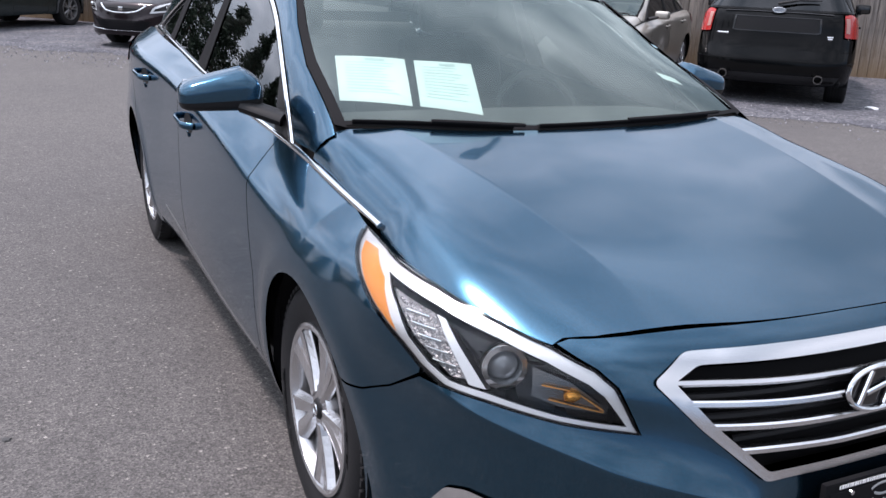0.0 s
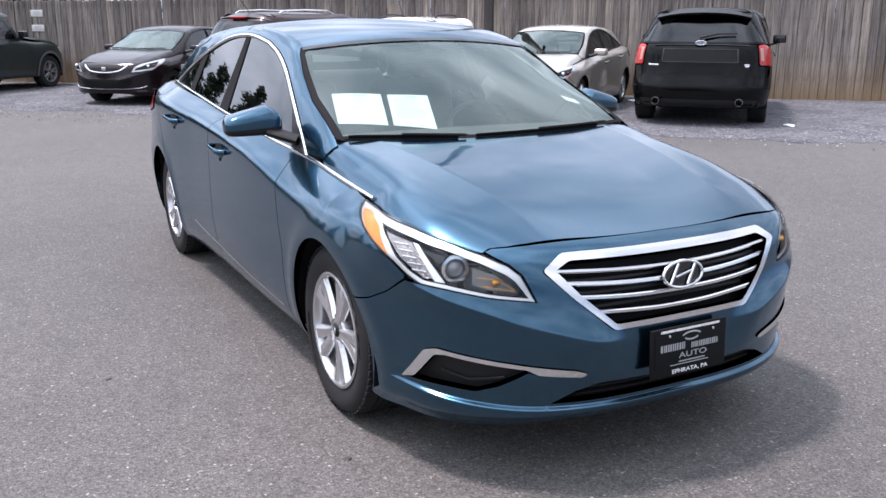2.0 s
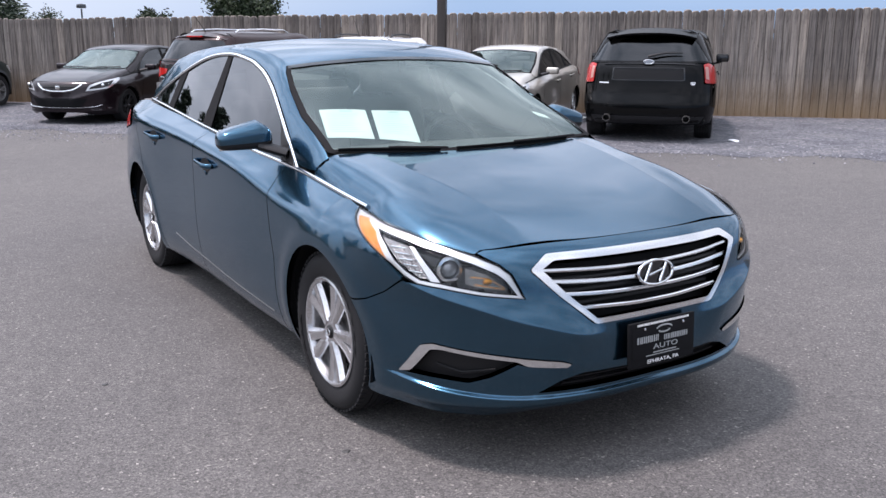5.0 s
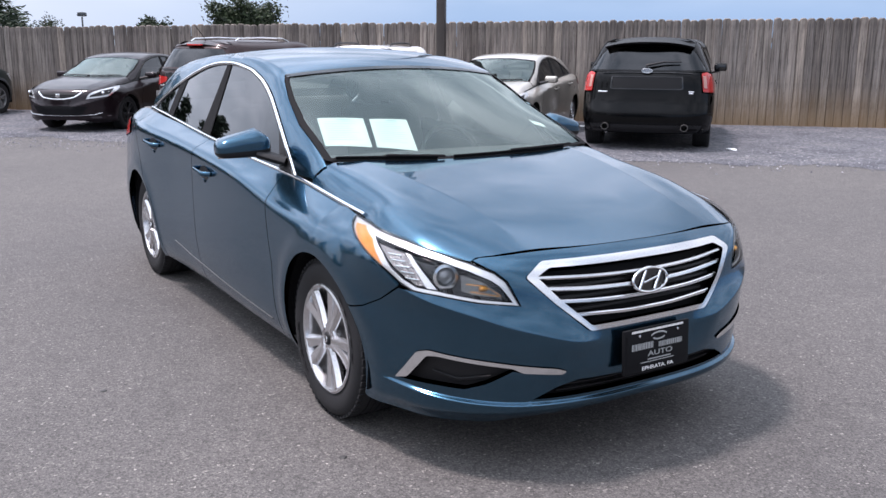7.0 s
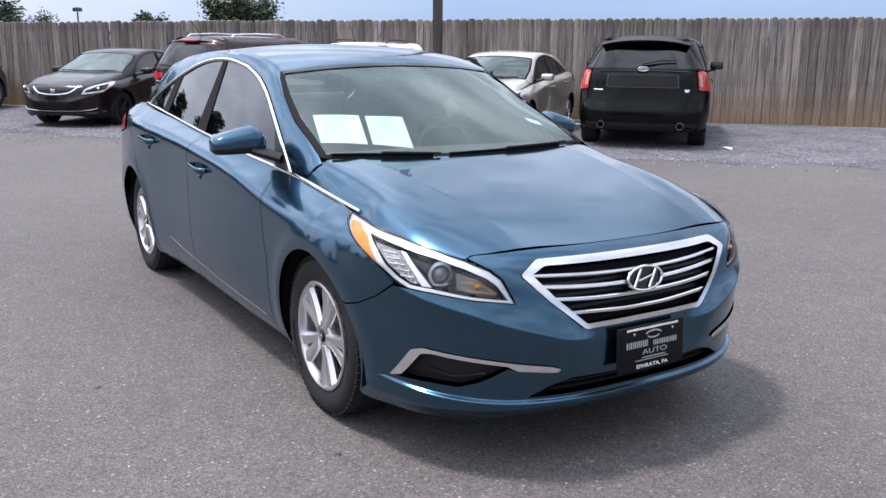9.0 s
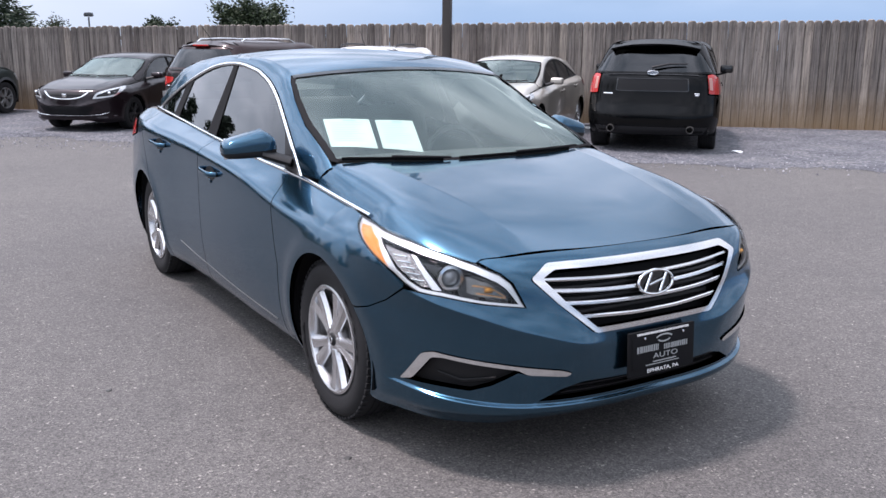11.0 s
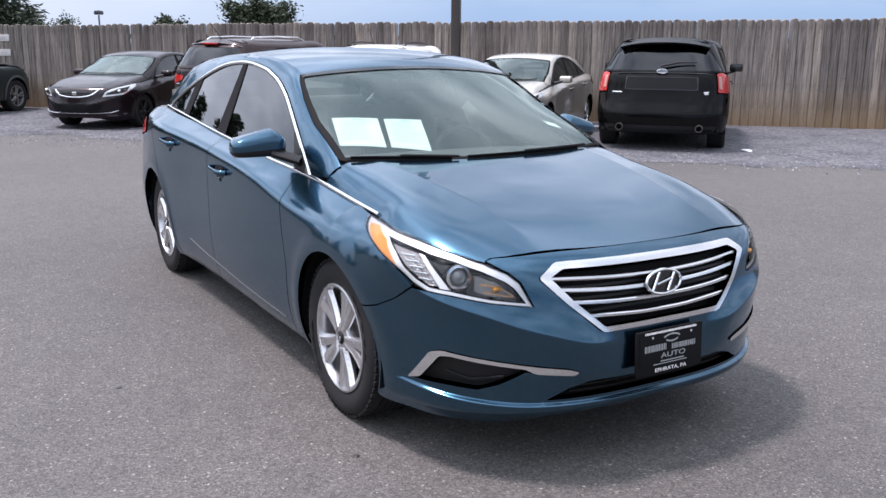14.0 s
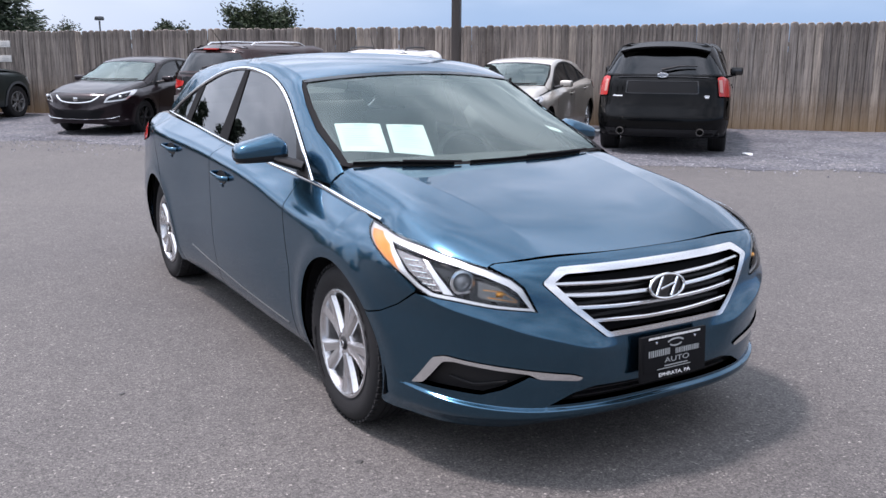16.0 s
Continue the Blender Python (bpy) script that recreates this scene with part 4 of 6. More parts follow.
    rows = (((.888, .722), (1.136, .713), (1.3, .710)), ((.915, .683), (1.13, .671), (1.3, .668)), ((.950, .638), (1.127, .628), (1.3, .625)), ((1.0, .588), (1.216, .575), (1.3, .575)))
    for r in rows:
        run = list(r) + [(2.6 - u, z) for u, z in r[::-1][1:]]
        bm = bmesh.new()
        sweep(bm, *trail(S.side, rounded(run, .15, False), .03, -.010), [(-.0075, .004), (-.004, .008), (.004, .008), (.0075, .004), (.006, -.02), (-.006, -.02)])
        part("slat", bm, SATIN, grille)
    for r0, r1 in zip(rows, rows[1:]):
        z = (r0[1][1] + r1[1][1]) / 2
        bm = bmesh.new()
        sweep(bm, *trail(S.side, [(r1[0][0] + .01, z), (2.6 - r1[0][0] - .01, z)], .06, -.04), oval(.016, .01, 6))
        part("dark_bar", bm, BLACK, grille)
    # oval badge
    nose = S.side(1.3, .674)
    bm = bmesh.new()
    ring_m = pose(float(nose[0]) + .006, 0, float(nose[2]), 0, -9, 0)
    ell = [ring_m @ Vector((0, .084 * math.cos(t), .044 * math.sin(t))) for t in np.linspace(0, 2 * math.pi, 40, endpoint=False)]
    sweep(bm, ell, [ring_m.to_3x3() @ Vector((1, 0, 0))] * 40, oval(.011, .010, 8), True)
    badge = part("badge", bm, CHROME, grille, "chrome oval badge")
    bm = bmesh.new()
    f = [bm.verts.new(ring_m @ Vector((-.006, .088 * math.cos(t), .047 * math.sin(t)))) for t in np.linspace(0, 2 * math.pi, 40, endpoint=False)]
    bm.faces.new(f)
    part("badge_ground", bm, GLOSSBLACK, badge)
    for a, b in (((-.054, -.028), (-.018, .036)), ((.018, -.036), (.054, .028)), ((-.034, -.008), (.034, .008))):
        bm = bmesh.new()
        pts = [ring_m @ Vector((.001, a[0] + (b[0] - a[0]) * t, a[1] + (b[1] - a[1]) * t)) for t in np.linspace(0, 1, 5)]
        sweep(bm, pts, [ring_m.to_3x3() @ Vector((1, 0, 0))] * 5, oval(.011, .008, 8))
        part("badge_bar", bm, CHROME, badge)
    # plate
    plate = new("dealer_plate")
    plate.parent = car
    tagged(plate, "black dealer plate with white lettering in a dark frame")
    pm = pose(1.003, 0, .440, 0, -3, 0)
    bm = bmesh.new()
    box(bm, (-.012, -.162, -.083), (.002, .162, .083), .004)
    part("plate_frame", bm, MATT, plate).matrix_basis = pm
    bm = bmesh.new()
    box(bm, (.002, -.150, -.052), (.005, .150, .062), .0015)
    part("plate_panel", bm, MATT, plate).matrix_basis = pm
    tm = pm @ Matrix.Translation((.0062, 0, 0)) @ Matrix(((0, 0, 1, 0), (1, 0, 0, 0), (0, 1, 0, 0), (0, 0, 0, 1)))
    letters("AUTO", .034, tm @ Matrix.Translation((.012, -.016, 0)), GREYINK, plate, "lettering", (1.3, .8))
    letters("EPHRATA, PA", .022, tm @ Matrix.Translation((0, -.068, 0)), WHITEINK, plate, "lettering", (1.2, .9))

    def bars(name, mat, spans, z, h):
        for a, b in spans:
            bm = bmesh.new()
            box(bm, (.0055, a, z - h / 2), (.0066, b, z + h / 2))
            part(name, bm, mat, plate).matrix_basis = pm
    def strokes(z, h, x0, x1, gap, mat, seed):
        """A row of narrow upright strokes, as unreadable letters."""
        rnd, y, spans = random.Random(seed), x0, []
        while y < x1:
            w = gap * rnd.uniform(.30, .62)
            spans.append((y, min(y + w, x1)))
            y += w + gap * rnd.uniform(.28, .45)
        bars("printed_bar", mat, spans, z, h)
    strokes(.0740, .008, -.128, .128, .0085, WHITEINK, 1)
    strokes(.017, .024, -.128, -.022, .0115, GREYINK, 2)
    strokes(.013, .020, .004, .122, .0110, GREYINK, 3)
    bars("printed_bar", GREYINK, [(-.05, .065)], -.036, .004)
    bars("printed_bar", GREYINK, [(-.085, .08)], -.045, .003)
    bm = bmesh.new()
    for t0, t1, rr in ((20, 160, .030), (200, 340, .022)):
        pts = [Vector((.006, .004 + rr * 1.35 * math.cos(radians(t)), .045 + rr * .5 * math.sin(radians(t)))) for t in np.linspace(t0, t1, 12)]
        sweep(bm, pts, [Vector((1, 0, 0))] * 12, oval(.006, .002, 6))
    part("printed_mark", bm, GREYINK, plate).matrix_basis = pm
    for y in (-.095, .095):
        bm = bmesh.new()
        lathe(bm, [(0, -.006), (.005, -.005), (.006, 0)], 12, pm @ Matrix.Translation((.006, y, .058)) @ Matrix.Rotation(radians(90), 4, "Z"))
        part("screw", bm, CHROME, plate)
    # fog lamp recesses
    for flip in (False, True):
        fog = new("fog_trim")
        fog.parent = car
        tagged(fog, "black fog lamp recess under a silver brow")
        skin(S.side, shrink(dense(FOG, .03), -.002), .04, "insert", BLACK, fog, "textured black insert", (), -.035, 0, flip)
        brow = [(.444, .332), (.526, .450), (.564, .462), (.762, .437), (.934, .409), (.966, .396), (.952, .385), (.829, .399), (.803, .417), (.59, .445), (.556, .440), (.488, .345)]
        skin(S.side, rounded(brow, .010), .02, "brow", CHROME, fog, "satin silver brow", (), .006, .03, flip)
        bm = bmesh.new()
        sweep(bm, *trail(S.side, [(.56, .372), (.64, .352), (.74, .372)], .02, -.03, flip), oval(.012, .01, 6))
        part("insert_rib", bm, BLACK, fog)
    # mirrors
    for sgn in (-1, 1):
        mirror = new("door_mirror")
        mirror.parent = car
        tagged(mirror, "blue-topped door mirror on a black base")
        for name, mat, z0, z1, grow in (("cover", BLUE, .0, 1, 1.0), ("lower_case", BLACK, -1, .002, .985)):
            bm = bmesh.new()
            bmesh.ops.create_uvsphere(bm, u_segments=32, v_segments=20, radius=1)
            for v in bm.verts:
                x, y, z = v.co
                w = abs(x) ** .60 * (1 if x > 0 else -1)
                yy = abs(y) ** .34 * (1 if y > 0 else -1)
                zz = abs(z) ** .50 * (1 if z > 0 else -1)
                inner = -yy * sgn
                top = 1.06 + .34 * min(inner, .5) - .9 * max(inner - .5, 0)
                zz = zz * (top if zz > 0 else .50 + .10 * inner)
                v.co = Vector((.082 * w * (1 if x > 0 else .55), .126 * yy, .072 * zz)) * grow
            cut = [f for f in bm.faces if not z0 <= f.calc_center_median().z <= z1]
            bmesh.ops.delete(bm, geom=cut, context="FACES")
            ob = part(name, bm, mat, mirror)
            ob.matrix_basis = pose(-.72 - .015 * (sgn + 1), sgn * .928 - .012, 1.050 + .004 * (sgn + 1), -4 * sgn, 3, 8 * sgn)
        bm = bmesh.new()
        pts = [(-.60, sgn * .775, .995), (-.63, sgn * .82, 1.01), (-.67, sgn * .88, 1.03)]
        sweep(bm, pts, [(0, 0, 1)] * 3, oval(.10, .045, 12))
        part("arm", bm, BLACK, mirror)
        bm = bmesh.new()
        box(bm, (-.768 - .015 * sgn, sgn * .933 - .112, 1.005), (-.762 - .015 * sgn, sgn * .933 + .088, 1.10), .003)
        part("mirror_glass", bm, CHROME, mirror)
    # wipers
    for y0, y1 in ((-.20, -.67), (.56, -.14)):
        wiper = new("wiper")
        wiper.parent = car
        for name, w, h, off, a, b in (("blade", .009, .014, .007, .05, 1.0), ("arm", .013, .010, .016, -.02, .55)):
            bm = bmesh.new()
            pts = []
            for t in np.linspace(a, b, 14):
                y = y0 + (y1 - y0) * t
                pts.append((-.162 - .23 * y * y - .006 * math.sin(min(max(t, 0), 1) * math.pi) - .006 * t, y))
            p, n = trail(S.upper, pts, .1, off)
            sweep(bm, p, n, oval(w, h, 8))
            part(name, bm, MATT, wiper)
    # inspection sticker
    skin(S.upper, [(-.42, .50), (-.46, .49), (-.44, .56), (-.40, .57)], .03, "sticker", PAPER, car, "small pale sticker low on the windshield", off=-.009, lip=0)
    return car


def price_papers():
    S = Sedan()
    for name, quad in (("sheet", ((-.605, -.606), (-.520, -.413), (-.312, -.472), (-.387, -.665))), ("sheet", ((-.508, -.388), (-.462, -.215), (-.247, -.277), (-.307, -.450)))):
        q = quad
        t = thing("window_sheet", "printed white paper sheet standing inside the windshield", "paper", "window sheets")
        skin(S.upper, list(q), .05, "sheet", PAPER, t, off=-.014, lip=.001)
        f = lambda a, b: ((1 - a) * (1 - b) * np.array(q[0]) + a * (1 - b) * np.array(q[1]) + a * b * np.array(q[2]) + (1 - a) * b * np.array(q[3]))
        rows = [(.42, .70, .05, .05)] + [(.12, .12 + random.uniform(.45, .75), .14 + .065 * i, .012) for i in range(11)]
        for a0, a1, b0, h in rows:
            skin(S.upper, [tuple(f(a0, b0)), tuple(f(a1, b0)), tuple(f(a1, b0 + h)), tuple(f(a0, b0 + h))], .08, "printed_line", INK, t, off=-.0125, lip=0)


# ---- the lot ----
D, NRM, ORG = Vector((.6857, .7278, 0)), Vector((.7278, -.6857, 0)), Vector((-19.54, .51, 0))


def lot(s, o, z=0.0):
    """A place s metres along the fence and o metres out from it."""
    return ORG + D * s + NRM * o + Vector((0, 0, z))


def asphalt_material():
    m = material("worn_asphalt", (.16, .16, .16), .85)
    nt = m.node_tree
    big, mid, fine = noise_node(m, .35, 5, .6), noise_node(m, 6, 5, .6), noise_node(m, 140, 3, .6)
    tc, vo = nt.nodes.new("ShaderNodeTexCoord"), nt.nodes.new("ShaderNodeTexVoronoi")
    vo.inputs["Scale"].default_value = 110
    nt.links.new(tc.outputs["Object"], vo.inputs["Vector"])
    base = ramp_node(m, fine.outputs["Fac"], [(.30, (.053, .050, .050)), (.50, (.108, .102, .099)), (.70, (.183, .172, .167))])
    stone = ramp_node(m, vo.outputs["Color"], [(.0, (.38, .38, .38)), (.6, (.86, .86, .86)), (.88, (1.15, 1.14, 1.12)), (1.0, (2.9, 2.85, 2.75))])
    a = mix_node(m, 1.0, base.outputs[0], stone.outputs[0], "MULTIPLY")
    w = ramp_node(m, big.outputs["Fac"], [(.3, (.84, .84, .85)), (.7, (1.12, 1.11, 1.09))])
    b = mix_node(m, 1.0, a, w.outputs[0], "MULTIPLY")
    w2 = ramp_node(m, mid.outputs["Fac"], [(.3, (.90, .90, .90)), (.7, (1.08, 1.08, 1.08))])
    set_input(m, "Base Color", mix_node(m, 1.0, b, w2.outputs[0], "MULTIPLY"))
    h = mix_node(m, .5, vo.outputs["Distance"], fine.outputs["Fac"])
    bump(m, h, .55, .006)
    return m


def gravel_material():
    m = material("blue_grey_gravel", (.2, .2, .22), .9)
    nt = m.node_tree
    tc, vo = nt.nodes.new("ShaderNodeTexCoord"), nt.nodes.new("ShaderNodeTexVoronoi")
    vo.inputs["Scale"].default_value = 28
    nt.links.new(tc.outputs["Object"], vo.inputs["Vector"])
    n = noise_node(m, 1.2, 5)
    c = ramp_node(m, vo.outputs["Color"], [(0, (.053, .056, .065)), (.6, (.106, .107, .118)), (1, (.25, .25, .262))])
    w = ramp_node(m, n.outputs["Fac"], [(.3, (.66, .67, .71)), (.5, (.95, .95, .97)), (.7, (1.2, 1.17, 1.12))])
    set_input(m, "Base Color", mix_node(m, 1.0, c.outputs[0], w.outputs[0], "MULTIPLY"))
    bump(m, vo.outputs["Distance"], .9, .03)
    return m


def grid_sheet(name, outline_fn, ns, no, mat, kind="structure"):
    me = bpy.data.meshes.new(name)
    vs = [tuple(outline_fn(i / ns, j / no)) for i in range(ns + 1) for j in range(no + 1)]
    fs = [(i * (no + 1) + j, (i + 1) * (no + 1) + j, (i + 1) * (no + 1) + j + 1, i * (no + 1) + j + 1) for i in range(ns) for j in range(no)]
    me.from_pydata(vs, [], fs)
    me.polygons.foreach_set("use_smooth", [True] * len(fs))
    ob = mesh_object(name, me, mat)
    return tagged(ob, kind=kind)


def ground():
    me = bpy.data.meshes.new("ground")
    s = 900
    me.from_pydata([(-s, -s, 0), (s, -s, 0), (s, s, 0), (-s, s, 0)], [], [(0, 1, 2, 3)])
    tagged(mesh_object("ground", me, asphalt_material()), "grey worn asphalt of the parking lot", "asphalt", kind="structure")
    rnd = random.Random(4)
    wav = [rnd.uniform(-.10, .10) + .22 * math.sin(_ * .31) * math.sin(_ * .083) for _ in range(330)]

    def strip(u, v):
        s = -6 + 34 * u
        k = u * 320
        w = wav[int(k)] * (1 - k % 1) + wav[int(k) + 1] * (k % 1)
        edge = 5.4 + w + .05 * s if s > 12 else 5.2 + w + .07 * s
        o = -.4 + (edge + .4) * v
        p = lot(s, o)
        p.z = .004 + .020 * (1 - v) ** .5 * (v < 1) + .012 * noise.noise(p * 2.2) * (1 - v)
        return p
    grid_sheet("gravel_strip", strip, 480, 24, gravel_material())
    tagged(bpy.data.objects["gravel_strip"], "loose blue-grey gravel strip along the fence", "gravel")
    # loose chips
    vs, fs = [], []
    for i in range(9000):
        s, o = rnd.uniform(-1, 24), rnd.uniform(0, 1) ** .7 * 6.2 + abs(rnd.gauss(0, .5))
        p = lot(s, o, .012)
        r = rnd.uniform(.006, .020)
        k = len(vs)
        a = rnd.uniform(0, 6.3)
        for j in range(4):
            vs.append((p.x + r * math.cos(a + j * 1.57) * rnd.uniform(.6, 1.1), p.y + r * math.sin(a + j * 1.57) * rnd.uniform(.6, 1.1), p.z - .004))
        vs.append((p.x, p.y, p.z + r * rnd.uniform(.5, .9)))
        fs += [(k + j, k + (j + 1) % 4, k + 4) for j in range(4)]
    me = bpy.data.meshes.new("gravel_chips")
    me.from_pydata(vs, [], fs)
    g = material("gravel_chip", (.24, .245, .27), .9)
    set_input(g, "Base Color", ramp_node(g, g.node_tree.nodes.new("ShaderNodeNewGeometry").outputs["Random Per Island"], [(0, (.07, .07, .085)), (.7, (.18, .184, .204)), (1, (.36, .36, .37))]).outputs[0])
    tagged(mesh_object("gravel_chips", me, g), "loose grey gravel chips", "gravel", kind="stuff")


def fence():
    m = material("weathered_fence_wood", (.3, .27, .24), .85)
    nt = m.node_tree
    tc, mp = nt.nodes.new("ShaderNodeTexCoord"), nt.nodes.new("ShaderNodeMapping")
    info = nt.nodes.new("ShaderNodeObjectInfo")
    nt.links.new(tc.outputs["Object"], mp.inputs["Vector"])
    mp.inputs["Scale"].default_value = (46, 46, 3.0)
    cb = nt.nodes.new("ShaderNodeCombineXYZ")
    mu = nt.nodes.new("ShaderNodeMath"); mu.operation = "MULTIPLY"; mu.inputs[1].default_value = 97
    nt.links.new(info.outputs["Random"], mu.inputs[0])
    for i in range(3):
        nt.links.new(mu.outputs[0], cb.inputs[i])
    nt.links.new(cb.outputs[0], mp.inputs["Location"])
    gr = nt.nodes.new("ShaderNodeTexNoise")
    gr.inputs["Scale"].default_value, gr.inputs["Detail"].default_value = 1.0, 6
    nt.links.new(mp.outputs[0], gr.inputs["Vector"])
    grain = ramp_node(m, gr.outputs["Fac"], [(.28, (.066, .058, .053)), (.48, (.176, .159, .146)), (.74, (.295, .270, .247))])
    tone = ramp_node(m, info.outputs["Random"], [(0, (.62, .58, .55)), (.25, (.84, .80, .78)), (.5, (1.0, .95, .90)), (.8, (1.10, 1.06, 1.03)), (1, (1.42, 1.32, 1.20))])
    a = mix_node(m, 1.0, grain.outputs[0], tone.outputs[0], "MULTIPLY")
    sep = nt.nodes.new("ShaderNodeSeparateXYZ")
    nt.links.new(tc.outputs["Object"], sep.inputs[0])
    rust = noise_node(m, 3, 4)
    ad = nt.nodes.new("ShaderNodeMath"); ad.operation = "MULTIPLY_ADD"; ad.inputs[1].default_value = .5
    nt.links.new(rust.outputs["Fac"], ad.inputs[0]); nt.links.new(sep.outputs[2], ad.inputs[2])
    blot = noise_node(m, 7, 4, .6)
    a = mix_node(m, 1.0, a, ramp_node(m, blot.outputs["Fac"], [(.32, (.70, .69, .70)), (.5, (1, 1, 1)), (.72, (1.16, 1.13, 1.1))]).outputs[0], "MULTIPLY")
    # knots, one or two to a board
    kp, kv = nt.nodes.new("ShaderNodeMapping"), nt.nodes.new("ShaderNodeTexVoronoi")
    kp.inputs["Scale"].default_value = (7, 7, 1.9)
    nt.links.new(tc.outputs["Object"], kp.inputs["Vector"]); nt.links.new(cb.outputs[0], kp.inputs["Location"])
    nt.links.new(kp.outputs[0], kv.inputs["Vector"])
    a = mix_node(m, 1.0, a, ramp_node(m, kv.outputs["Distance"], [(.06, (.22, .19, .17)), (.11, (.72, .70, .68)), (.17, (1, 1, 1))]).outputs[0], "MULTIPLY")
    low = ramp_node(m, ad.outputs[0], [(.25, (.85, .85, .85)), (.66, (0, 0, 0))])
    set_input(m, "Base Color", mix_node(m, low.outputs[0], a, mix_node(m, .72, a, (.27, .165, .070))))
    bump(m, gr.outputs["Fac"], .5, .004)
    rnd = random.Random(11)
    f = thing("fence", "tall weathered grey wooden board fence with dog-eared tops", "fence")
    shapes = []
    for k in range(7):
        h, w, t = 1.0, .164, .026
        c = .038 + .014 * rnd.random()
        q = c * 1.05
        prof = [(-w / 2, 0), (w / 2, 0), (w / 2, h - c * .6), (w / 2 - q * .3, h - c * .22), (w / 2 - q, h), (-w / 2 + q, h), (-w / 2 + q * .3, h - c * .22), (-w / 2, h - c * .6)]
        me = bpy.data.meshes.new("board")
        vs = [(x * (.86 if y < 0 else 1), y, z - (.004 if y < 0 and z > .5 else 0)) for y in (-t / 2, t / 2) for x, z in prof]
        vs = [(x + (.004 * rnd.uniform(-1, 1) if z > .5 else 0), y + (.010 * rnd.uniform(-1, 1) if z > .5 else 0), z) for x, y, z in vs]
        n = len(prof)
        me.from_pydata(vs, [], [tuple(range(n))[::-1], tuple(range(n, 2 * n))] + [(i, (i + 1) % n, n + (i + 1) % n, n + i) for i in range(n)])
        me.materials.append(m)
        shapes.append(me)
    yaw = math.degrees(math.atan2(D.y, D.x))
    s, i = -6.5, 0
    while s < 27.5:
        hgt = 1.87 + .0105 * max(s, 0) + rnd.uniform(-.018, .018)
        ob = new("board", shapes[rnd.randrange(7)])
        ob.parent = f
        ob.matrix_basis = pose(*lot(s, rnd.uniform(-.005, .005), .005), rnd.uniform(-.4, .4), rnd.uniform(-.28, .28), yaw + rnd.uniform(-1.5, 1.5)) @ Matrix.Diagonal((1, 1, hgt, 1))
        s += .1500 + rnd.uniform(0, .007)
        i += 1
    rail_mat = m
    for z in (.35, 1.0, 1.6):
        bm = bmesh.new()
        box(bm, (-6.5, .02, z), (27.5, .06, z + .09), .004)
        ob = part("rail", bm, rail_mat, f)
        ob.matrix_basis = pose(*lot(0, -.02), 0, 0, yaw)
    for k in range(14):
        bm = bmesh.new()
        box(bm, (-.05, -.05, 0), (.05, .05, 1.8), .005)
        part("post", bm, rail_mat, f).matrix_basis = pose(*lot(-6.4 + 2.5 * k, -.13), 0, 0, yaw)
    # two small notices
    for z, w in ((1.585, .16), (1.255, .17)):
        bm = bmesh.new()
        box(bm, (-w / 2 - .08, -.004, -.075), (w / 2 + .08, .004, .075), .003)
        t = thing("notice", "small weathered white notice on the fence", "sign", "notices")
        part("panel", bm, material("faded_white_panel", (.55, .54, .52), .6), t)
        bm = bmesh.new()
        for k in range(3):
            box(bm, (-w / 2, -.0065, -.04 + .035 * k), (w / 2, -.004, -.028 + .035 * k))
        part("printed_line", bm, GREYINK, t)
        t.matrix_basis = pose(*lot(-.88, .03, z), 0, 0, yaw)


def pole():
    t = thing("lamp_post", "dark brown square steel lamp post before the fence", "lamp post")
    bm = bmesh.new()
    steel = material("dark_bronze_steel", (.045, .038, .034), .5, .3)
    bump(steel, noise_node(steel, 30, 3).outputs["Fac"], .1, .003)
    box(bm, (-.085, -.085, 0), (.085, .085, 7.0), .012)
    part("shaft", bm, steel, t)
    bm = bmesh.new()
    box(bm, (-.17, -.17, 0), (.17, .17, .03), .005)
    part("base_plate", bm, steel, t)
    bm = bmesh.new()
    box(bm, (-.06, -.8, 6.95), (.06, .8, 7.05), .01)
    box(bm, (-.18, -1.3, 6.93), (.18, -.6, 7.08), .02)
    part("lantern", bm, steel, t)
    t.matrix_basis = pose(*lot(9.86, .6), 0, 0, 46)


def leaf_material(name, a, b):
    m = material(name, a, .7)
    g = m.node_tree.nodes.new("ShaderNodeNewGeometry")
    set_input(m, "Base Color", ramp_node(m, g.outputs["Random Per Island"], [(0, a), (1, b)]).outputs[0])
    return m


BARK = material("bark", (.10, .075, .055), .9)
LEAF = leaf_material("dark_foliage", (.010, .020, .008), (.035, .058, .02))
NEEDLE = leaf_material("conifer_needles", (.012, .025, .014), (.035, .06, .028))


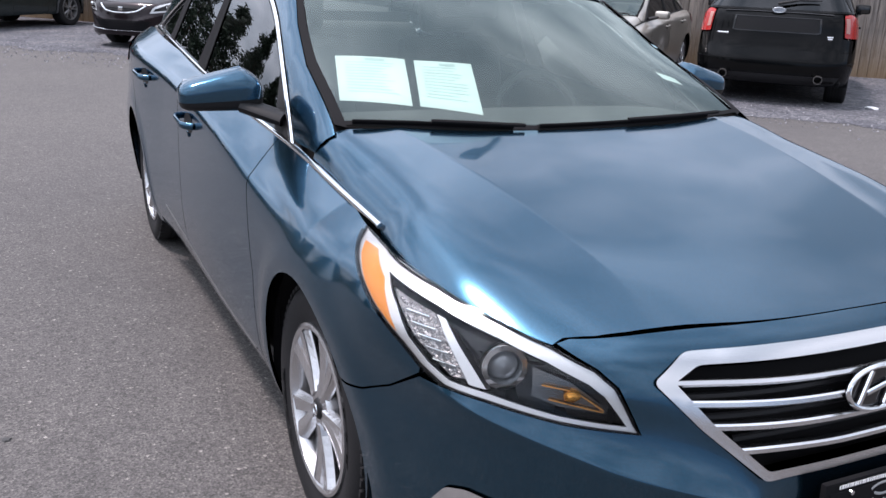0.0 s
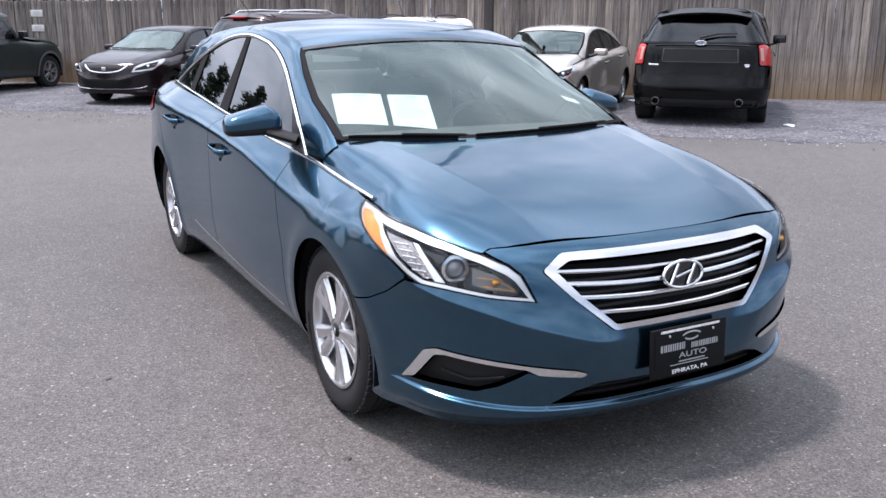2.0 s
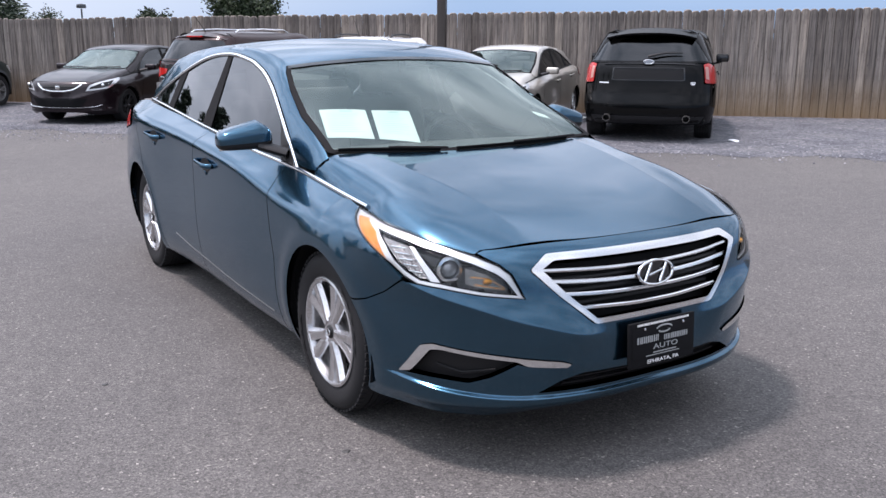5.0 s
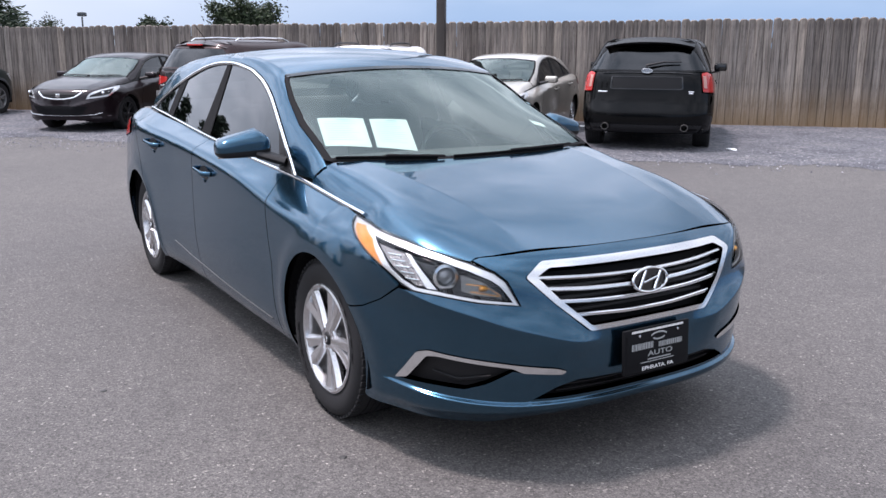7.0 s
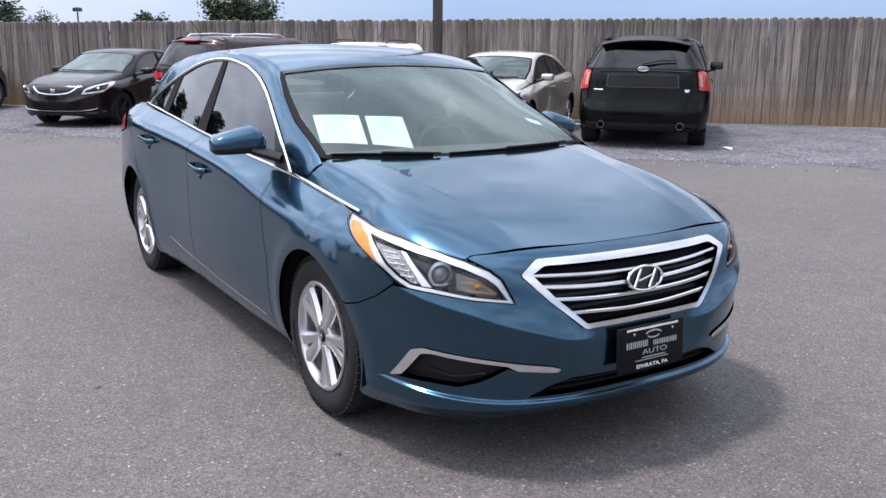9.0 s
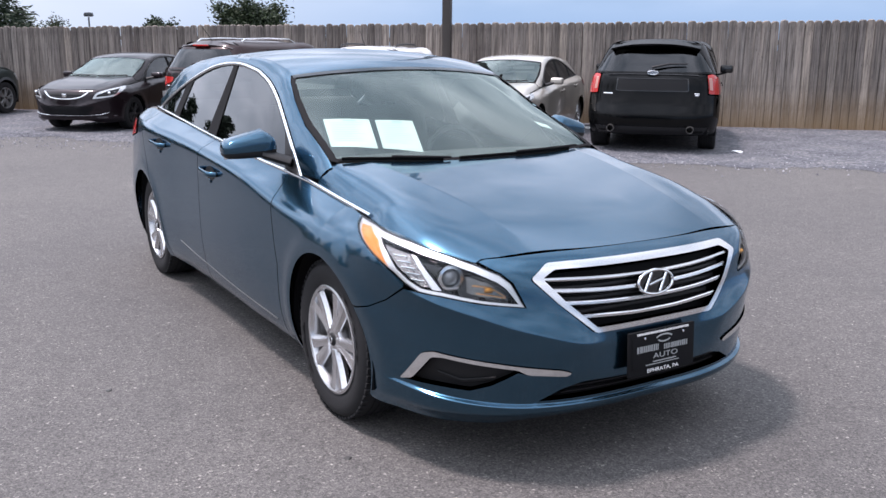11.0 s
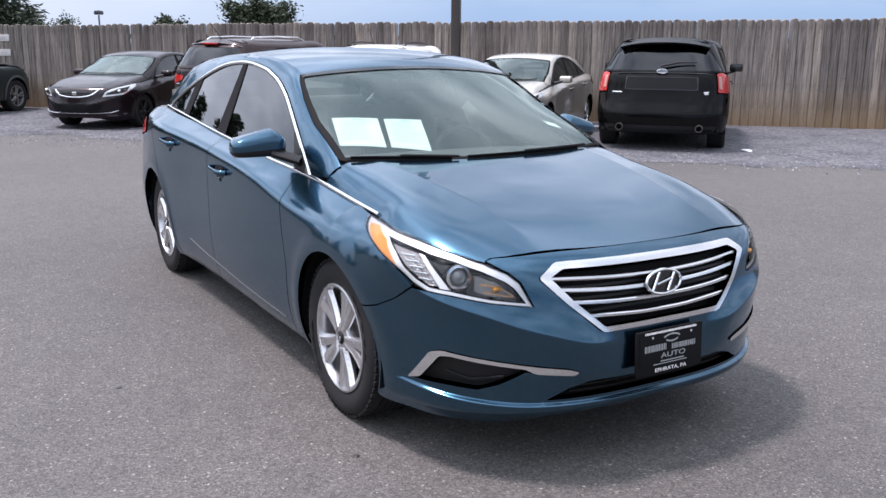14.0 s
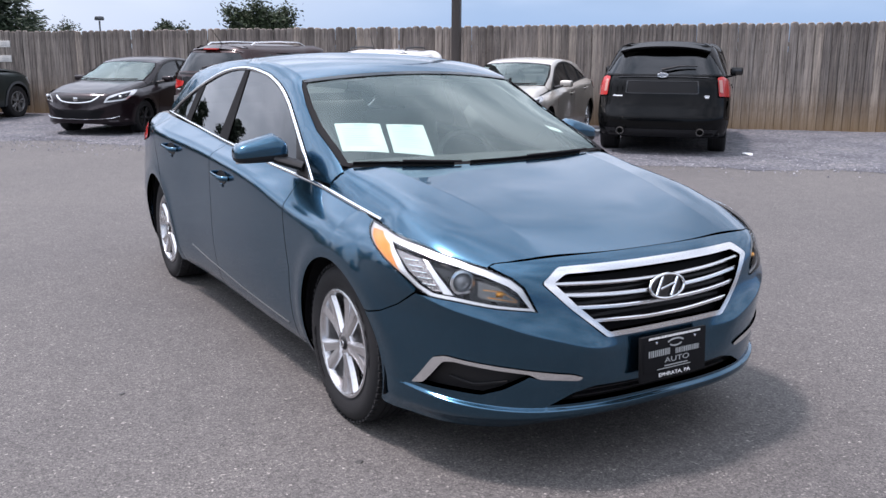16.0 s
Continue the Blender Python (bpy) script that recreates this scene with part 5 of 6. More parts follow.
def tree(name, label, at, height, spread, conifer, seed, leaves=5000, leaf=.10):
    rnd = random.Random(seed)
    t = thing(name, label, "tree", at=Matrix.Translation(at))
    bm = bmesh.new()
    n = 9
    pts = [(.06 * height * .1 * math.sin(i * 1.3), .05 * height * .1 * math.cos(i * .9), height * .92 * i / n) for i in range(n + 1)]
    sweep(bm, pts, [(1, 0, 0)] * (n + 1), oval(height * .045, height * .045, 8), taper=lambda k: 1 - .85 * k)
    limbs, count = [], int(46 if conifer else 60)
    for i in range(count):
        k = i / count
        z = height * (.06 + .90 * k) if conifer else height * (.25 + .55 * rnd.random())
        ang = i * 2.399 + rnd.uniform(-.4, .4)
        if conifer:
            ln = spread * (1 - k) ** .8 * rnd.uniform(.75, 1.15) + .1
            tip = Vector((ln * math.cos(ang), ln * math.sin(ang), -.16 * ln + rnd.uniform(-.05, .1)))
        else:
            ln = spread * rnd.uniform(.55, 1.0)
            up = rnd.uniform(.1, .95)
            tip = Vector((ln * math.cos(ang) * math.cos(up), ln * math.sin(ang) * math.cos(up), ln * math.sin(up) * .9))
        a = Vector((0, 0, z))
        limbs.append((a, tip))
        sweep(bm, [a, a + tip * .5 + Vector((0, 0, .04 * ln)), a + tip], [(.3, .2, 1)] * 3, oval(.016 * height * (1 - .6 * k), .016 * height * (1 - .6 * k), 5), taper=lambda q: 1 - .8 * q)
    part("trunk", bm, BARK, t)
    vs, fs = [], []
    for i in range(leaves):
        a, tip = limbs[rnd.randrange(len(limbs))]
        q = rnd.uniform(.15, 1.08)
        ln = tip.length
        c = a + tip * q + Vector((rnd.gauss(0, 1), rnd.gauss(0, 1), rnd.gauss(0, 1))) * ((.05 + .07 * ln) if conifer else .15 * spread)
        if c.z < height * .04:
            c.z = height * .04 + rnd.random() * .1
        d = Vector((rnd.gauss(0, 1), rnd.gauss(0, 1), rnd.gauss(0, 1) * .7)).normalized() * leaf * rnd.uniform(.6, 1.3)
        if conifer:
            d = (tip.normalized() * .6 + d / leaf * .6) * leaf * rnd.uniform(.7, 1.4)
        e = d.cross(Vector((rnd.gauss(0, 1), rnd.gauss(0, 1), rnd.gauss(0, 1)))).normalized() * leaf * (.22 if conifer else .45)
        k = len(vs)
        vs += [tuple(c - d), tuple(c + e), tuple(c + d), tuple(c - e)]
        fs.append((k, k + 1, k + 2, k + 3))
    me = bpy.data.meshes.new("crown")
    me.from_pydata(vs, [], fs)
    mesh_object("crown", me, NEEDLE if conifer else LEAF, t)
    return t


# ---- the other cars ----
FARLAMP = material("aged_lamp_surround", (.50, .51, .52), .22, .6, .5)


def saloon(label, coat, at, scale, chrome_u=False):
    """A saloon car parked by the fence, seen from its front corner."""
    S = Sedan()
    car = thing("sedan", label, "car", "cars along the fence")
    sedan_body(S, car, coat, .04, full=False)
    interior(car)
    for x, sgn in ((0, 1), (-2.805, 1), (0, -1), (-2.805, -1)):
        wheel(car, pose(x, -.868, .334, 0, 15, 0) if sgn > 0 else pose(x, .868, .334, 0, 40, 180), fine=False, finish=BLACK if chrome_u else None)
    for flip in (False, True):
        lamp = new("headlight")
        lamp.parent = car
        skin(S.side, LAMP, .05, "bezel", FARLAMP, lamp, "silver lamp surround", (), .004, .02, flip)
        inner = [(.40, .820), (.62, .775), (.77, .705), (.79, .665), (.60, .69), (.50, .72)]
        skin(S.side, inner, .05, "reflector", DARKLAMP, lamp, "dark lamp interior", (), .007, .01, flip)
        bm = bmesh.new()
        p, n = trail(S.side, [(.60, .735), (.601, .735)], .1, .01, flip)
        bmesh.ops.create_uvsphere(bm, u_segments=16, v_segments=8, radius=.032, matrix=Matrix.Translation(p[0]))
        part("projector", bm, CHROME, lamp)
        mirror = new("door_mirror")
        mirror.parent = car
        sgn = 1 if flip else -1
        bm = bmesh.new()
        box(bm, (-.80, sgn * .99 - .11, .99), (-.66, sgn * .99 + .11, 1.11), .045, 3)
        part("cover", bm, coat, mirror)
        bm = bmesh.new()
        sweep(bm, [(-.62, sgn * .80, .985), (-.70, sgn * .93, 1.02)], [(0, 0, 1)] * 2, oval(.10, .045, 10))
        part("arm", bm, BLACK, mirror)
        bm = bmesh.new()
        box(bm, (-.806, sgn * .99 - .09, 1.0), (-.800, sgn * .99 + .09, 1.1), .002)
        part("mirror_glass", bm, CHROME, mirror)
    grille = new("grille")
    grille.parent = car
    if chrome_u:
        g = [(.93, .735), (1.3, .742), (1.67, .735), (1.60, .665), (1.45, .640), (1.3, .634), (1.15, .640), (1.0, .665)]
        skin(S.side, g, .05, "panel", BLACK, grille, "dark grille panel", (), .005, .01)
        bm = bmesh.new()
        sweep(bm, *trail(S.side, rounded([(.90, .755), (.94, .715), (1.02, .655), (1.16, .628), (1.3, .622), (1.44, .628), (1.58, .655), (1.66, .715), (1.70, .755)], .06, False), .03, .008), oval(.030, .022, 8))
        part("chrome_bar", bm, CHROME, grille, "U-shaped chrome bar")
        for z in (.665, .70):
            bm = bmesh.new()
            sweep(bm, *trail(S.side, [(1.0, z), (1.6, z)], .05, .008), oval(.010, .010, 6))
            part("slat", bm, BLACK, grille)
        bm = bmesh.new()
        nose = S.side(1.3, .69)
        box(bm, (float(nose[0]) + .006, -.045, float(nose[2]) - .038), (float(nose[0]) + .018, .045, float(nose[2]) + .038), .01)
        part("badge", bm, CHROME, grille, "plain bright badge")
    else:
        for f0 in (0, 1):
            g = [(.92, .70), (1.05, .735), (1.25, .735), (1.25, .64), (1.08, .655)]
            g = [(2.6 - u, z) for u, z in g] if f0 else g
            skin(S.side, g, .05, "panel", BLACK, grille, "dark split grille", (), .006, .01)
    skin(S.side, rounded([(.80, .50), (1.3, .50), (1.80, .50), (1.68, .32), (1.3, .30), (.92, .32)], .03), .06, "lower_intake", MATT, car, "black lower intake", (), .004, .01)
    bm = bmesh.new()
    sweep(bm, *trail(S.side, [(.60, .375), (.72, .34), (1.0, .325), (1.3, .322), (1.6, .325), (1.88, .34), (2.0, .375)], .05, .010), oval(.014, .012, 6))
    part("bumper_strip", bm, CHROME, car, "thin bright strip across the bumper")
    for y0, y1 in ((-.03, -.62), (.58, -.0)):
        bm = bmesh.new()
        pts = [(-.20 - .23 * y * y, y) for y in np.linspace(y0, y1, 10)]
        sweep(bm, *trail(S.upper, pts, .1, .014), oval(.022, .02, 6))
        part("wiper", bm, BLACK, car)
    car.matrix_basis = at @ Matrix.Diagonal((*scale, 1))
    return car


class Suv(Sedan):
    """Surfaces of a tall car. Front axle at x 0; the sides run up to the roof and round the tail."""
    nose = staticmethod(curve((.22, .80), (.3, .86), (.5, .90), (.7, .89), (.85, .85), (.95, .78), (1.02, .66)))
    tail = staticmethod(curve((.25, -3.66), (.34, -3.76), (.52, -3.785), (.58, -3.78), (.66, -3.757), (.72, -3.738), (.9, -3.715), (1.1, -3.70), (1.2, -3.645), (1.35, -3.56), (1.5, -3.46), (1.6, -3.37), (1.66, -3.30)))
    sec = [(x, curve(*p)) for x, p in (
        (-3.3, ((.22, .86), (.35, .905), (.55, .935), (.8, .925), (1.0, .905), (1.15, .875), (1.3, .80), (1.45, .725), (1.56, .66), (1.63, .585), (1.67, .48))),
        (-2.8, ((.22, .87), (.35, .925), (.55, .945), (.8, .94), (1.0, .925), (1.1, .895), (1.3, .825), (1.45, .755), (1.56, .70), (1.63, .62), (1.67, .52))),
        (-1.6, ((.22, .87), (.35, .92), (.55, .935), (.8, .93), (1.0, .915), (1.08, .885), (1.3, .82), (1.45, .755), (1.56, .70), (1.63, .62), (1.67, .52))),
        (-.9, ((.22, .87), (.35, .92), (.55, .935), (.8, .93), (.98, .91), (1.06, .88), (1.3, .80), (1.45, .735), (1.56, .68), (1.63, .60), (1.67, .50))),
        (0.0, ((.22, .87), (.35, .92), (.55, .94), (.8, .93), (.92, .90), (1.0, .84), (1.05, .75), (1.1, .62))),
    )]
    fold = None
    power = staticmethod(curve((.2, 2.6), (.9, 2.6)))
    zc = staticmethod(curve((-.9, 1.20), (-.5, 1.13), (0, 1.08), (.5, 1.02), (.75, .97), (.85, .92)))
    ze = staticmethod(curve((-.9, 1.10), (-.5, 1.05), (0, 1.0), (.5, .94), (.85, .86)))
    ye = staticmethod(curve((-.9, .88), (-.5, .86), (0, .83), (.5, .72), (.85, .55)))
    roof = staticmethod(curve((-3.3, 1.655), (-2.6, 1.685), (-1.8, 1.69), (-1.2, 1.66), (-.9, 1.58)))

    def lift(self, x, y, z):
        return np.stack([x, y, z + 0 * x], -1)

    def relief(self, u, z):
        return 0 * u

    def side(self, u, z):
        u, z = np.broadcast_arrays(np.asarray(u, float), np.asarray(z, float))
        p = Sedan.side(self, np.maximum(u, -3.0), z)
        w = self.width(np.minimum(u, 0), z)
        k = np.clip((-u - 3.0) / .9, 0, 2) * math.pi / 2
        c, s = np.cos(k), np.sin(k)
        n = 3.4
        r = (np.abs(c) ** n + np.abs(s) ** n) ** (-1 / n)
        x = np.where(u < -3.0, -3.0 + (self.tail(z) + 3.0) * r * s, p[..., 0])
        y = np.where(u < -3.0, -w * r * c, p[..., 1])
        return np.stack([x, y, z], -1)

    def lid(self, x, y):
        x, y = np.broadcast_arrays(np.asarray(x, float), np.asarray(y, float))
        return np.stack([x, y, self.roof(x) - .06 * (np.abs(y) / .6) ** 2.5], -1)


SUVHEART = np.array((-1.5, 0, .8))
GREYPLASTIC = material("dark_grey_plastic", (.012, .012, .013), .5, Specular_IOR_Level=.3)


def suv(label, coat, at, scale=(1, 1, 1), rails=False, wheel_finish=None, cladding=None, rear_detail=True, roofcoat=None, visor=.15):
    S = Suv()
    car = thing("suv", label, "car", "cars along the fence")
    sk = lambda f, pts, name, mat, parent=car, label="", holes=(), off=0.0, lip=.012, flip=False, res=.06: skin(f, pts, res, name, mat, parent, label, holes, off, lip, flip, SUVHEART)
    wb = -2.82
    for flip in (False, True):
        fa, ra = arch(0, .36, .41, -12, 192, 18), arch(wb, .36, .41, -12, 192, 18)
        sk(S.side, [(-.70, 1.045), (.0, 1.0), (.30, .965), (.50, .92), (.42, .80), (.36, .5)] + fa + [(-.68, .27)], "front_fender", coat, flip=flip)
        fd = sk(S.side, [(-1.70, 1.085), (-.705, 1.05), (-.685, .27), (-1.70, .27)], "front_door", coat, flip=flip)
        rd = sk(S.side, [(-2.62, 1.11), (-1.705, 1.087), (-1.705, .27), (-2.38, .27), (-2.38, .40), (-2.48, .62), (-2.62, .76)], "rear_door", coat, flip=flip)
        sk(S.side, [(-3.02, 1.13), (-2.625, 1.112), (-2.625, .76), (-2.485, .62), (-2.385, .40), (-2.385, .30)] + ra + [(-3.24, .28), (-3.3, .30), (-3.3, .70), (-3.25, .76), (-3.2, 1.13)], "quarter_panel", coat, flip=flip)
        if cladding:
            for name, c in (("arch_cladding", 0), ("arch_cladding", wb)):
                ring = arch(c, .36, .46, -10, 190, 16) + arch(c, .36, .405, 190, -10, 16)
                sk(S.side, ring, name, cladding, label="grey plastic arch moulding", off=.012, lip=.02, flip=flip)
        # upper side with windows
        wins = [[(-1.66, 1.11), (-.93, 1.085), (-1.26, 1.50), (-1.66, 1.53)], [(-2.56, 1.13), (-1.76, 1.11), (-1.76, 1.535), (-2.52, 1.52)], [(-3.08, 1.17), (-2.66, 1.145), (-2.62, 1.51), (-2.95, 1.45)]]
        wins = [rounded(w, .04) for w in wins]
        sk(S.side, [(-3.2, 1.135), (-.78, 1.06), (-1.10, 1.45), (-1.30, 1.57), (-2.0, 1.625), (-3.0, 1.615), (-3.2, 1.58)], "window_frame", coat, label="body-coloured frame round the side windows", holes=wins, flip=flip)
        for w, p in zip(wins, (fd, rd, car)):
            g = sk(S.side, w, "window", TINT, p, off=-.006, lip=0, flip=flip)
            g.visible_shadow = False
        for u, d in ((-1.55, fd), (-2.45, rd)):
            bm = bmesh.new()
            p, n = trail(S.side, [(u - .1, .98), (u + .1, .975)], .03, .03, flip, SUVHEART)
            sweep(bm, p, n, oval(.03, .02, 8))
            part("door_handle", bm, coat, d)
        sgn = 1 if flip else -1
        mirror = new("door_mirror")
        mirror.parent = car
        bm = bmesh.new()
        box(bm, (-.97, sgn * 1.02 - .10, 1.13), (-.87, sgn * 1.02 + .10, 1.26), .035, 3)
        part("cover", bm, coat, mirror)
        bm = bmesh.new()
        sweep(bm, [(-.88, sgn * .87, 1.10), (-.92, sgn * 1.0, 1.14)], [(0, 0, 1)] * 2, oval(.10, .05, 10))
        part("arm", bm, BLACK, mirror)
        bm = bmesh.new()
        box(bm, (-.977, sgn * 1.02 - .08, 1.145), (-.971, sgn * 1.02 + .08, 1.245), .002)
        part("mirror_glass", bm, GLOSSBLACK, mirror)
        lamp = new("headlight")
        lamp.parent = car
        sk(S.side, [(.36, .90), (.55, .90), (.80, .87), (.80, .74), (.55, .73), (.42, .78)], "lens", LAMPGREY, lamp, off=.004, flip=flip)
        # tail lamps
        tl = rounded([(-3.16, 1.10), (-3.36, 1.165), (-3.435, 1.15), (-3.435, .885), (-3.20, .865), (-3.12, .92)], .02)
        lamp = sk(S.side, tl, "tail_lamp", REDLENS, car, "red tail lamp with a pale centre", off=.010, lip=.03, flip=flip, res=.03)
        sk(S.side, [(-3.385, 1.115), (-3.425, 1.115), (-3.425, .945), (-3.385, .935)], "reversing_lens", material("pale_lens", (.50, .24, .20), .25, 0, .3) if "pale_lens" not in bpy.data.materials else bpy.data.materials["pale_lens"], lamp, off=.013, lip=.01, flip=flip, res=.03)
        if rails:
            bm = bmesh.new()
            pts = [(-2.95, sgn * .52, 1.655), (-2.85, sgn * .52, 1.702), (-2.2, sgn * .53, 1.722), (-1.55, sgn * .52, 1.712), (-1.35, sgn * .51, 1.65)]
            sweep(bm, pts, [(0, sgn, .2)] * 5, oval(.035, .03, 8))
            part("roof_rail", bm, SATIN if rails == "silver" else BLACK, car, "raised roof rail")
    for x in (0, wb):
        for sgn in (-1, 1):
            wheel(car, pose(x, -.90, .36, 0, 12, 0) if sgn < 0 else pose(x, .90, .36, 0, 30, 180), .36, .22, .235, finish=wheel_finish, fine=False)
            bm = bmesh.new()
            a = [radians(t) for t in np.linspace(-15, 195, 16)]
            o = [bm.verts.new((x + .43 * math.cos(t), sgn * .90, .36 + .43 * math.sin(t))) for t in a]
            i_ = [bm.verts.new((x + .43 * math.cos(t), sgn * .55, .36 + .43 * math.sin(t))) for t in a]
            for k in range(15):
                bm.faces.new((o[k], o[k + 1], i_[k + 1], i_[k]))
            bm.faces.new(i_)
            part("wheel_housing", bm, MATT, car)
    if visor < .1:
        for flip in (False, True):
            sk(S.side, rounded([(-3.30, 1.06), (-3.64, 1.03), (-3.62, .95), (-3.42, .86), (-3.3, .9)], .02), "tail_lamp", REDLENS, car, "red tail lamp on the corner", off=.013, lip=.03, flip=flip, res=.03)
        bm = bmesh.new()
        box(bm, (-3.452, -.17, 1.578), (-3.40, .17, 1.606), .006)
        part("high_brake_lamp", bm, REDLENS, car, "slim red brake lamp over the rear window")
    # tail: u runs from -3.0 round to -4.8
    m = lambda pts: pts + [(-7.8 - u, z) for u, z in pts[::-1]]
    bumper = sk(S.side, m([(-3.31, .70), (-3.31, .29), (-3.6, .27)]), "rear_bumper", coat, label="deep rear bumper", res=.04)
    sk(S.side, m([(-3.42, .40), (-3.45, .30), (-3.7, .285)]), "bumper_insert", BLACK, bumper, off=.006)
    bm = bmesh.new()
    sweep(bm, *trail(S.side, [(-3.2, .565), (-4.6, .565)], .05, .006, False, SUVHEART), oval(.012, .012, 6))
    part("bumper_crease", bm, coat, bumper)
    gate = sk(S.side, m([(-3.445, 1.165), (-3.445, .872), (-3.31, .85), (-3.32, .708), (-3.6, .695)]), "tailgate", coat, label="smooth tailgate", res=.04)
    sk(S.side, m([(-3.205, 1.175), (-3.205, 1.585), (-3.3, 1.60)]), "rear_frame", coat, holes=[m([(-3.32, 1.20), (-3.37, 1.42), (-3.44, 1.53)])], res=.04)
    g = sk(S.side, m([(-3.32, 1.20), (-3.37, 1.42), (-3.44, 1.53)]), "rear_window", REARGLASS, off=-.004, lip=0)
    g.visible_shadow = False
    if rear_detail:
        sk(S.side, m([(-3.60, 1.105), (-3.60, .925), (-3.62, .915)]), "recess_frame", GLOSSBLACK, gate, "raised edge of the plate recess", holes=[m([(-3.612, 1.095), (-3.612, .935), (-3.63, .927)])], off=.009, lip=.012, res=.04)
        sk(S.side, m([(-3.605, 1.10), (-3.605, .93), (-3.625, .92)]), "plate_recess", GREYPLASTIC, gate, "dark grey plate recess", off=.003, lip=.004, res=.04)
        bm = bmesh.new()
        sweep(bm, *trail(S.side, m([(-3.52, 1.150), (-3.7, 1.158)]), .05, .010, False, SUVHEART), oval(.016, .014, 6))
        part("gate_bar", bm, GLOSSBLACK, gate)
        bm = bmesh.new()
        x = float(S.side(-3.9, 1.13)[0])
        el = [Vector((x - .022, .070 * math.cos(t), 1.185 + .030 * math.sin(t))) for t in np.linspace(0, 2 * math.pi, 24, endpoint=False)]
        sweep(bm, el, [(-1, 0, 0)] * 24, oval(.014, .01, 6), True)
        bm.faces.new([bm.verts.new(p) for p in el])
        part("badge", bm, SATIN, gate, "plain silver oval badge")
        for u0, u1, z in ((-4.22, -4.30, .875), (-3.52, -3.56, .885), (-3.525, -3.555, .863)):
            bm = bmesh.new()
            sweep(bm, *trail(S.side, [(u0, z), (u1, z)], .02, .006, False, SUVHEART), oval(.022, .006, 6))
            part("badge_bar", bm, SATIN, gate)
        bm = bmesh.new()
        x = float(S.side(-3.9, 1.22)[0])
        sweep(bm, [(x - .03, .02, 1.262), (x - .005, -.22, 1.315), (x + .03, -.46, 1.318)], [(-1, 0, .5)] * 3, oval(.035, .03, 8), taper=lambda k: 1.2 - .7 * k)
        part("rear_wiper", bm, BLACK, car)
        for y in (-.55, .55):
            bm = bmesh.new()
            lathe(bm, [(.045, .0), (.052, .0), (.052, .16), (.045, .16)], 20, Matrix.Translation((-3.83, y, .37)) @ Matrix.Rotation(radians(-90), 4, "Z"), closed=True)
            part("tailpipe", bm, STEEL, car, "round dull steel tailpipe")
    # spoiler and roof
    if visor < .1:
        bm = bmesh.new()
        sweep(bm, [(-3.12, 0, 1.66), (-3.16, 0, 1.70), (-3.42, 0, 1.95)], [(0, 1, 0)] * 3, oval(.016, .016, 6), taper=lambda k: 1.3 - .7 * k)
        part("aerial", bm, BLACK, car, "thin black whip aerial")
    bm = bmesh.new()
    rings = [[bm.verts.new((x + .10 * (abs(y) / .62) ** 2, y, z - .07 * (abs(y) / .62) ** 2.5)) for x, z in ((-3.38 - visor, 1.575), (-3.40 - visor, 1.605), (-3.2, 1.672), (-3.2, 1.60))] for y in np.linspace(-.62, .62, 13)]
    for a, b in zip(rings, rings[1:]):
        for i in range(4):
            bm.faces.new((a[i], a[(i + 1) % 4], b[(i + 1) % 4], b[i]))
    bm.faces.new(rings[0]), bm.faces.new(rings[-1])
    part("spoiler", bm, roofcoat or coat, car, "roof spoiler over the rear window")
    sk(S.lid, rounded([(-1.0, -.52), (-3.22, -.58), (-3.25, 0), (-3.22, .58), (-1.0, .52), (-.92, 0)], .08), "roof", roofcoat or coat)
    # edge between roof and side
    sk(S.side, [(-1.18, 1.50), (-3.2, 1.575), (-3.3, 1.655), (-1.2, 1.66), (-1.0, 1.58)], "roof_edge", roofcoat or coat, off=-.002)
    sk(S.side, [(-1.18, 1.50), (-3.2, 1.575), (-3.3, 1.655), (-1.2, 1.66), (-1.0, 1.58)], "roof_edge", roofcoat or coat, off=-.002, flip=True)
    # front
    half = [(-.72, 0), (-.80, -.50), (-.90, -.80), (-.72, -.855), (0, -.82), (.5, -.70), (.72, -.55), (.82, -.25), (.84, 0)]
    sk(S.hood, half + [(x, -y) for x, y in half[1:-1][::-1]], "hood", coat)
    sk(S.side, [(.37, .5), (.43, .80), (.51, .91), (.8, .93), (1.3, .94), (1.8, .93), (2.09, .91), (2.17, .80), (2.23, .5), (2.28, .27), (1.3, .24), (.32, .27)], "front_bumper", coat, holes=[[(.85, .86), (1.75, .86), (1.7, .62), (.9, .62)]])
    sk(S.side, [(.85, .86), (1.75, .86), (1.7, .62), (.9, .62)], "grille", BLACK, off=-.03, lip=0)
    scr = lambda x, y: np.stack(np.broadcast_arrays(x, y, 1.135 + .66 * (-.80 - np.asarray(x, float) - .18 * np.asarray(y, float) ** 2)), -1)
    g = sk(scr, [(-.80, 0), (-.86, -.55), (-.93, -.80), (-1.40, -.60), (-1.49, 0), (-1.40, .60), (-.93, .80), (-.86, .55)], "windshield", SCREEN, lip=0)
    g.visible_shadow = False
    bm = bmesh.new()
    box(bm, (-3.55, -.80, .27), (.4, .80, .36), .02)
    part("underbody", bm, MATT, car)
    bm = bmesh.new()
    for x0, x1 in ((-1.75, -1.2), (-2.75, -2.2)):
        box(bm, (x0, -.65, .6), (x1, .65, .75), .05)
        box(bm, (x0 - .12, -.65, .7), (x0 + .02, -.1, 1.25), .05)
        box(bm, (x0 - .12, .1, .7), (x0 + .02, .65, 1.25), .05)
    part("seat_row", bm, CLOTH, car)
    bm = bmesh.new()
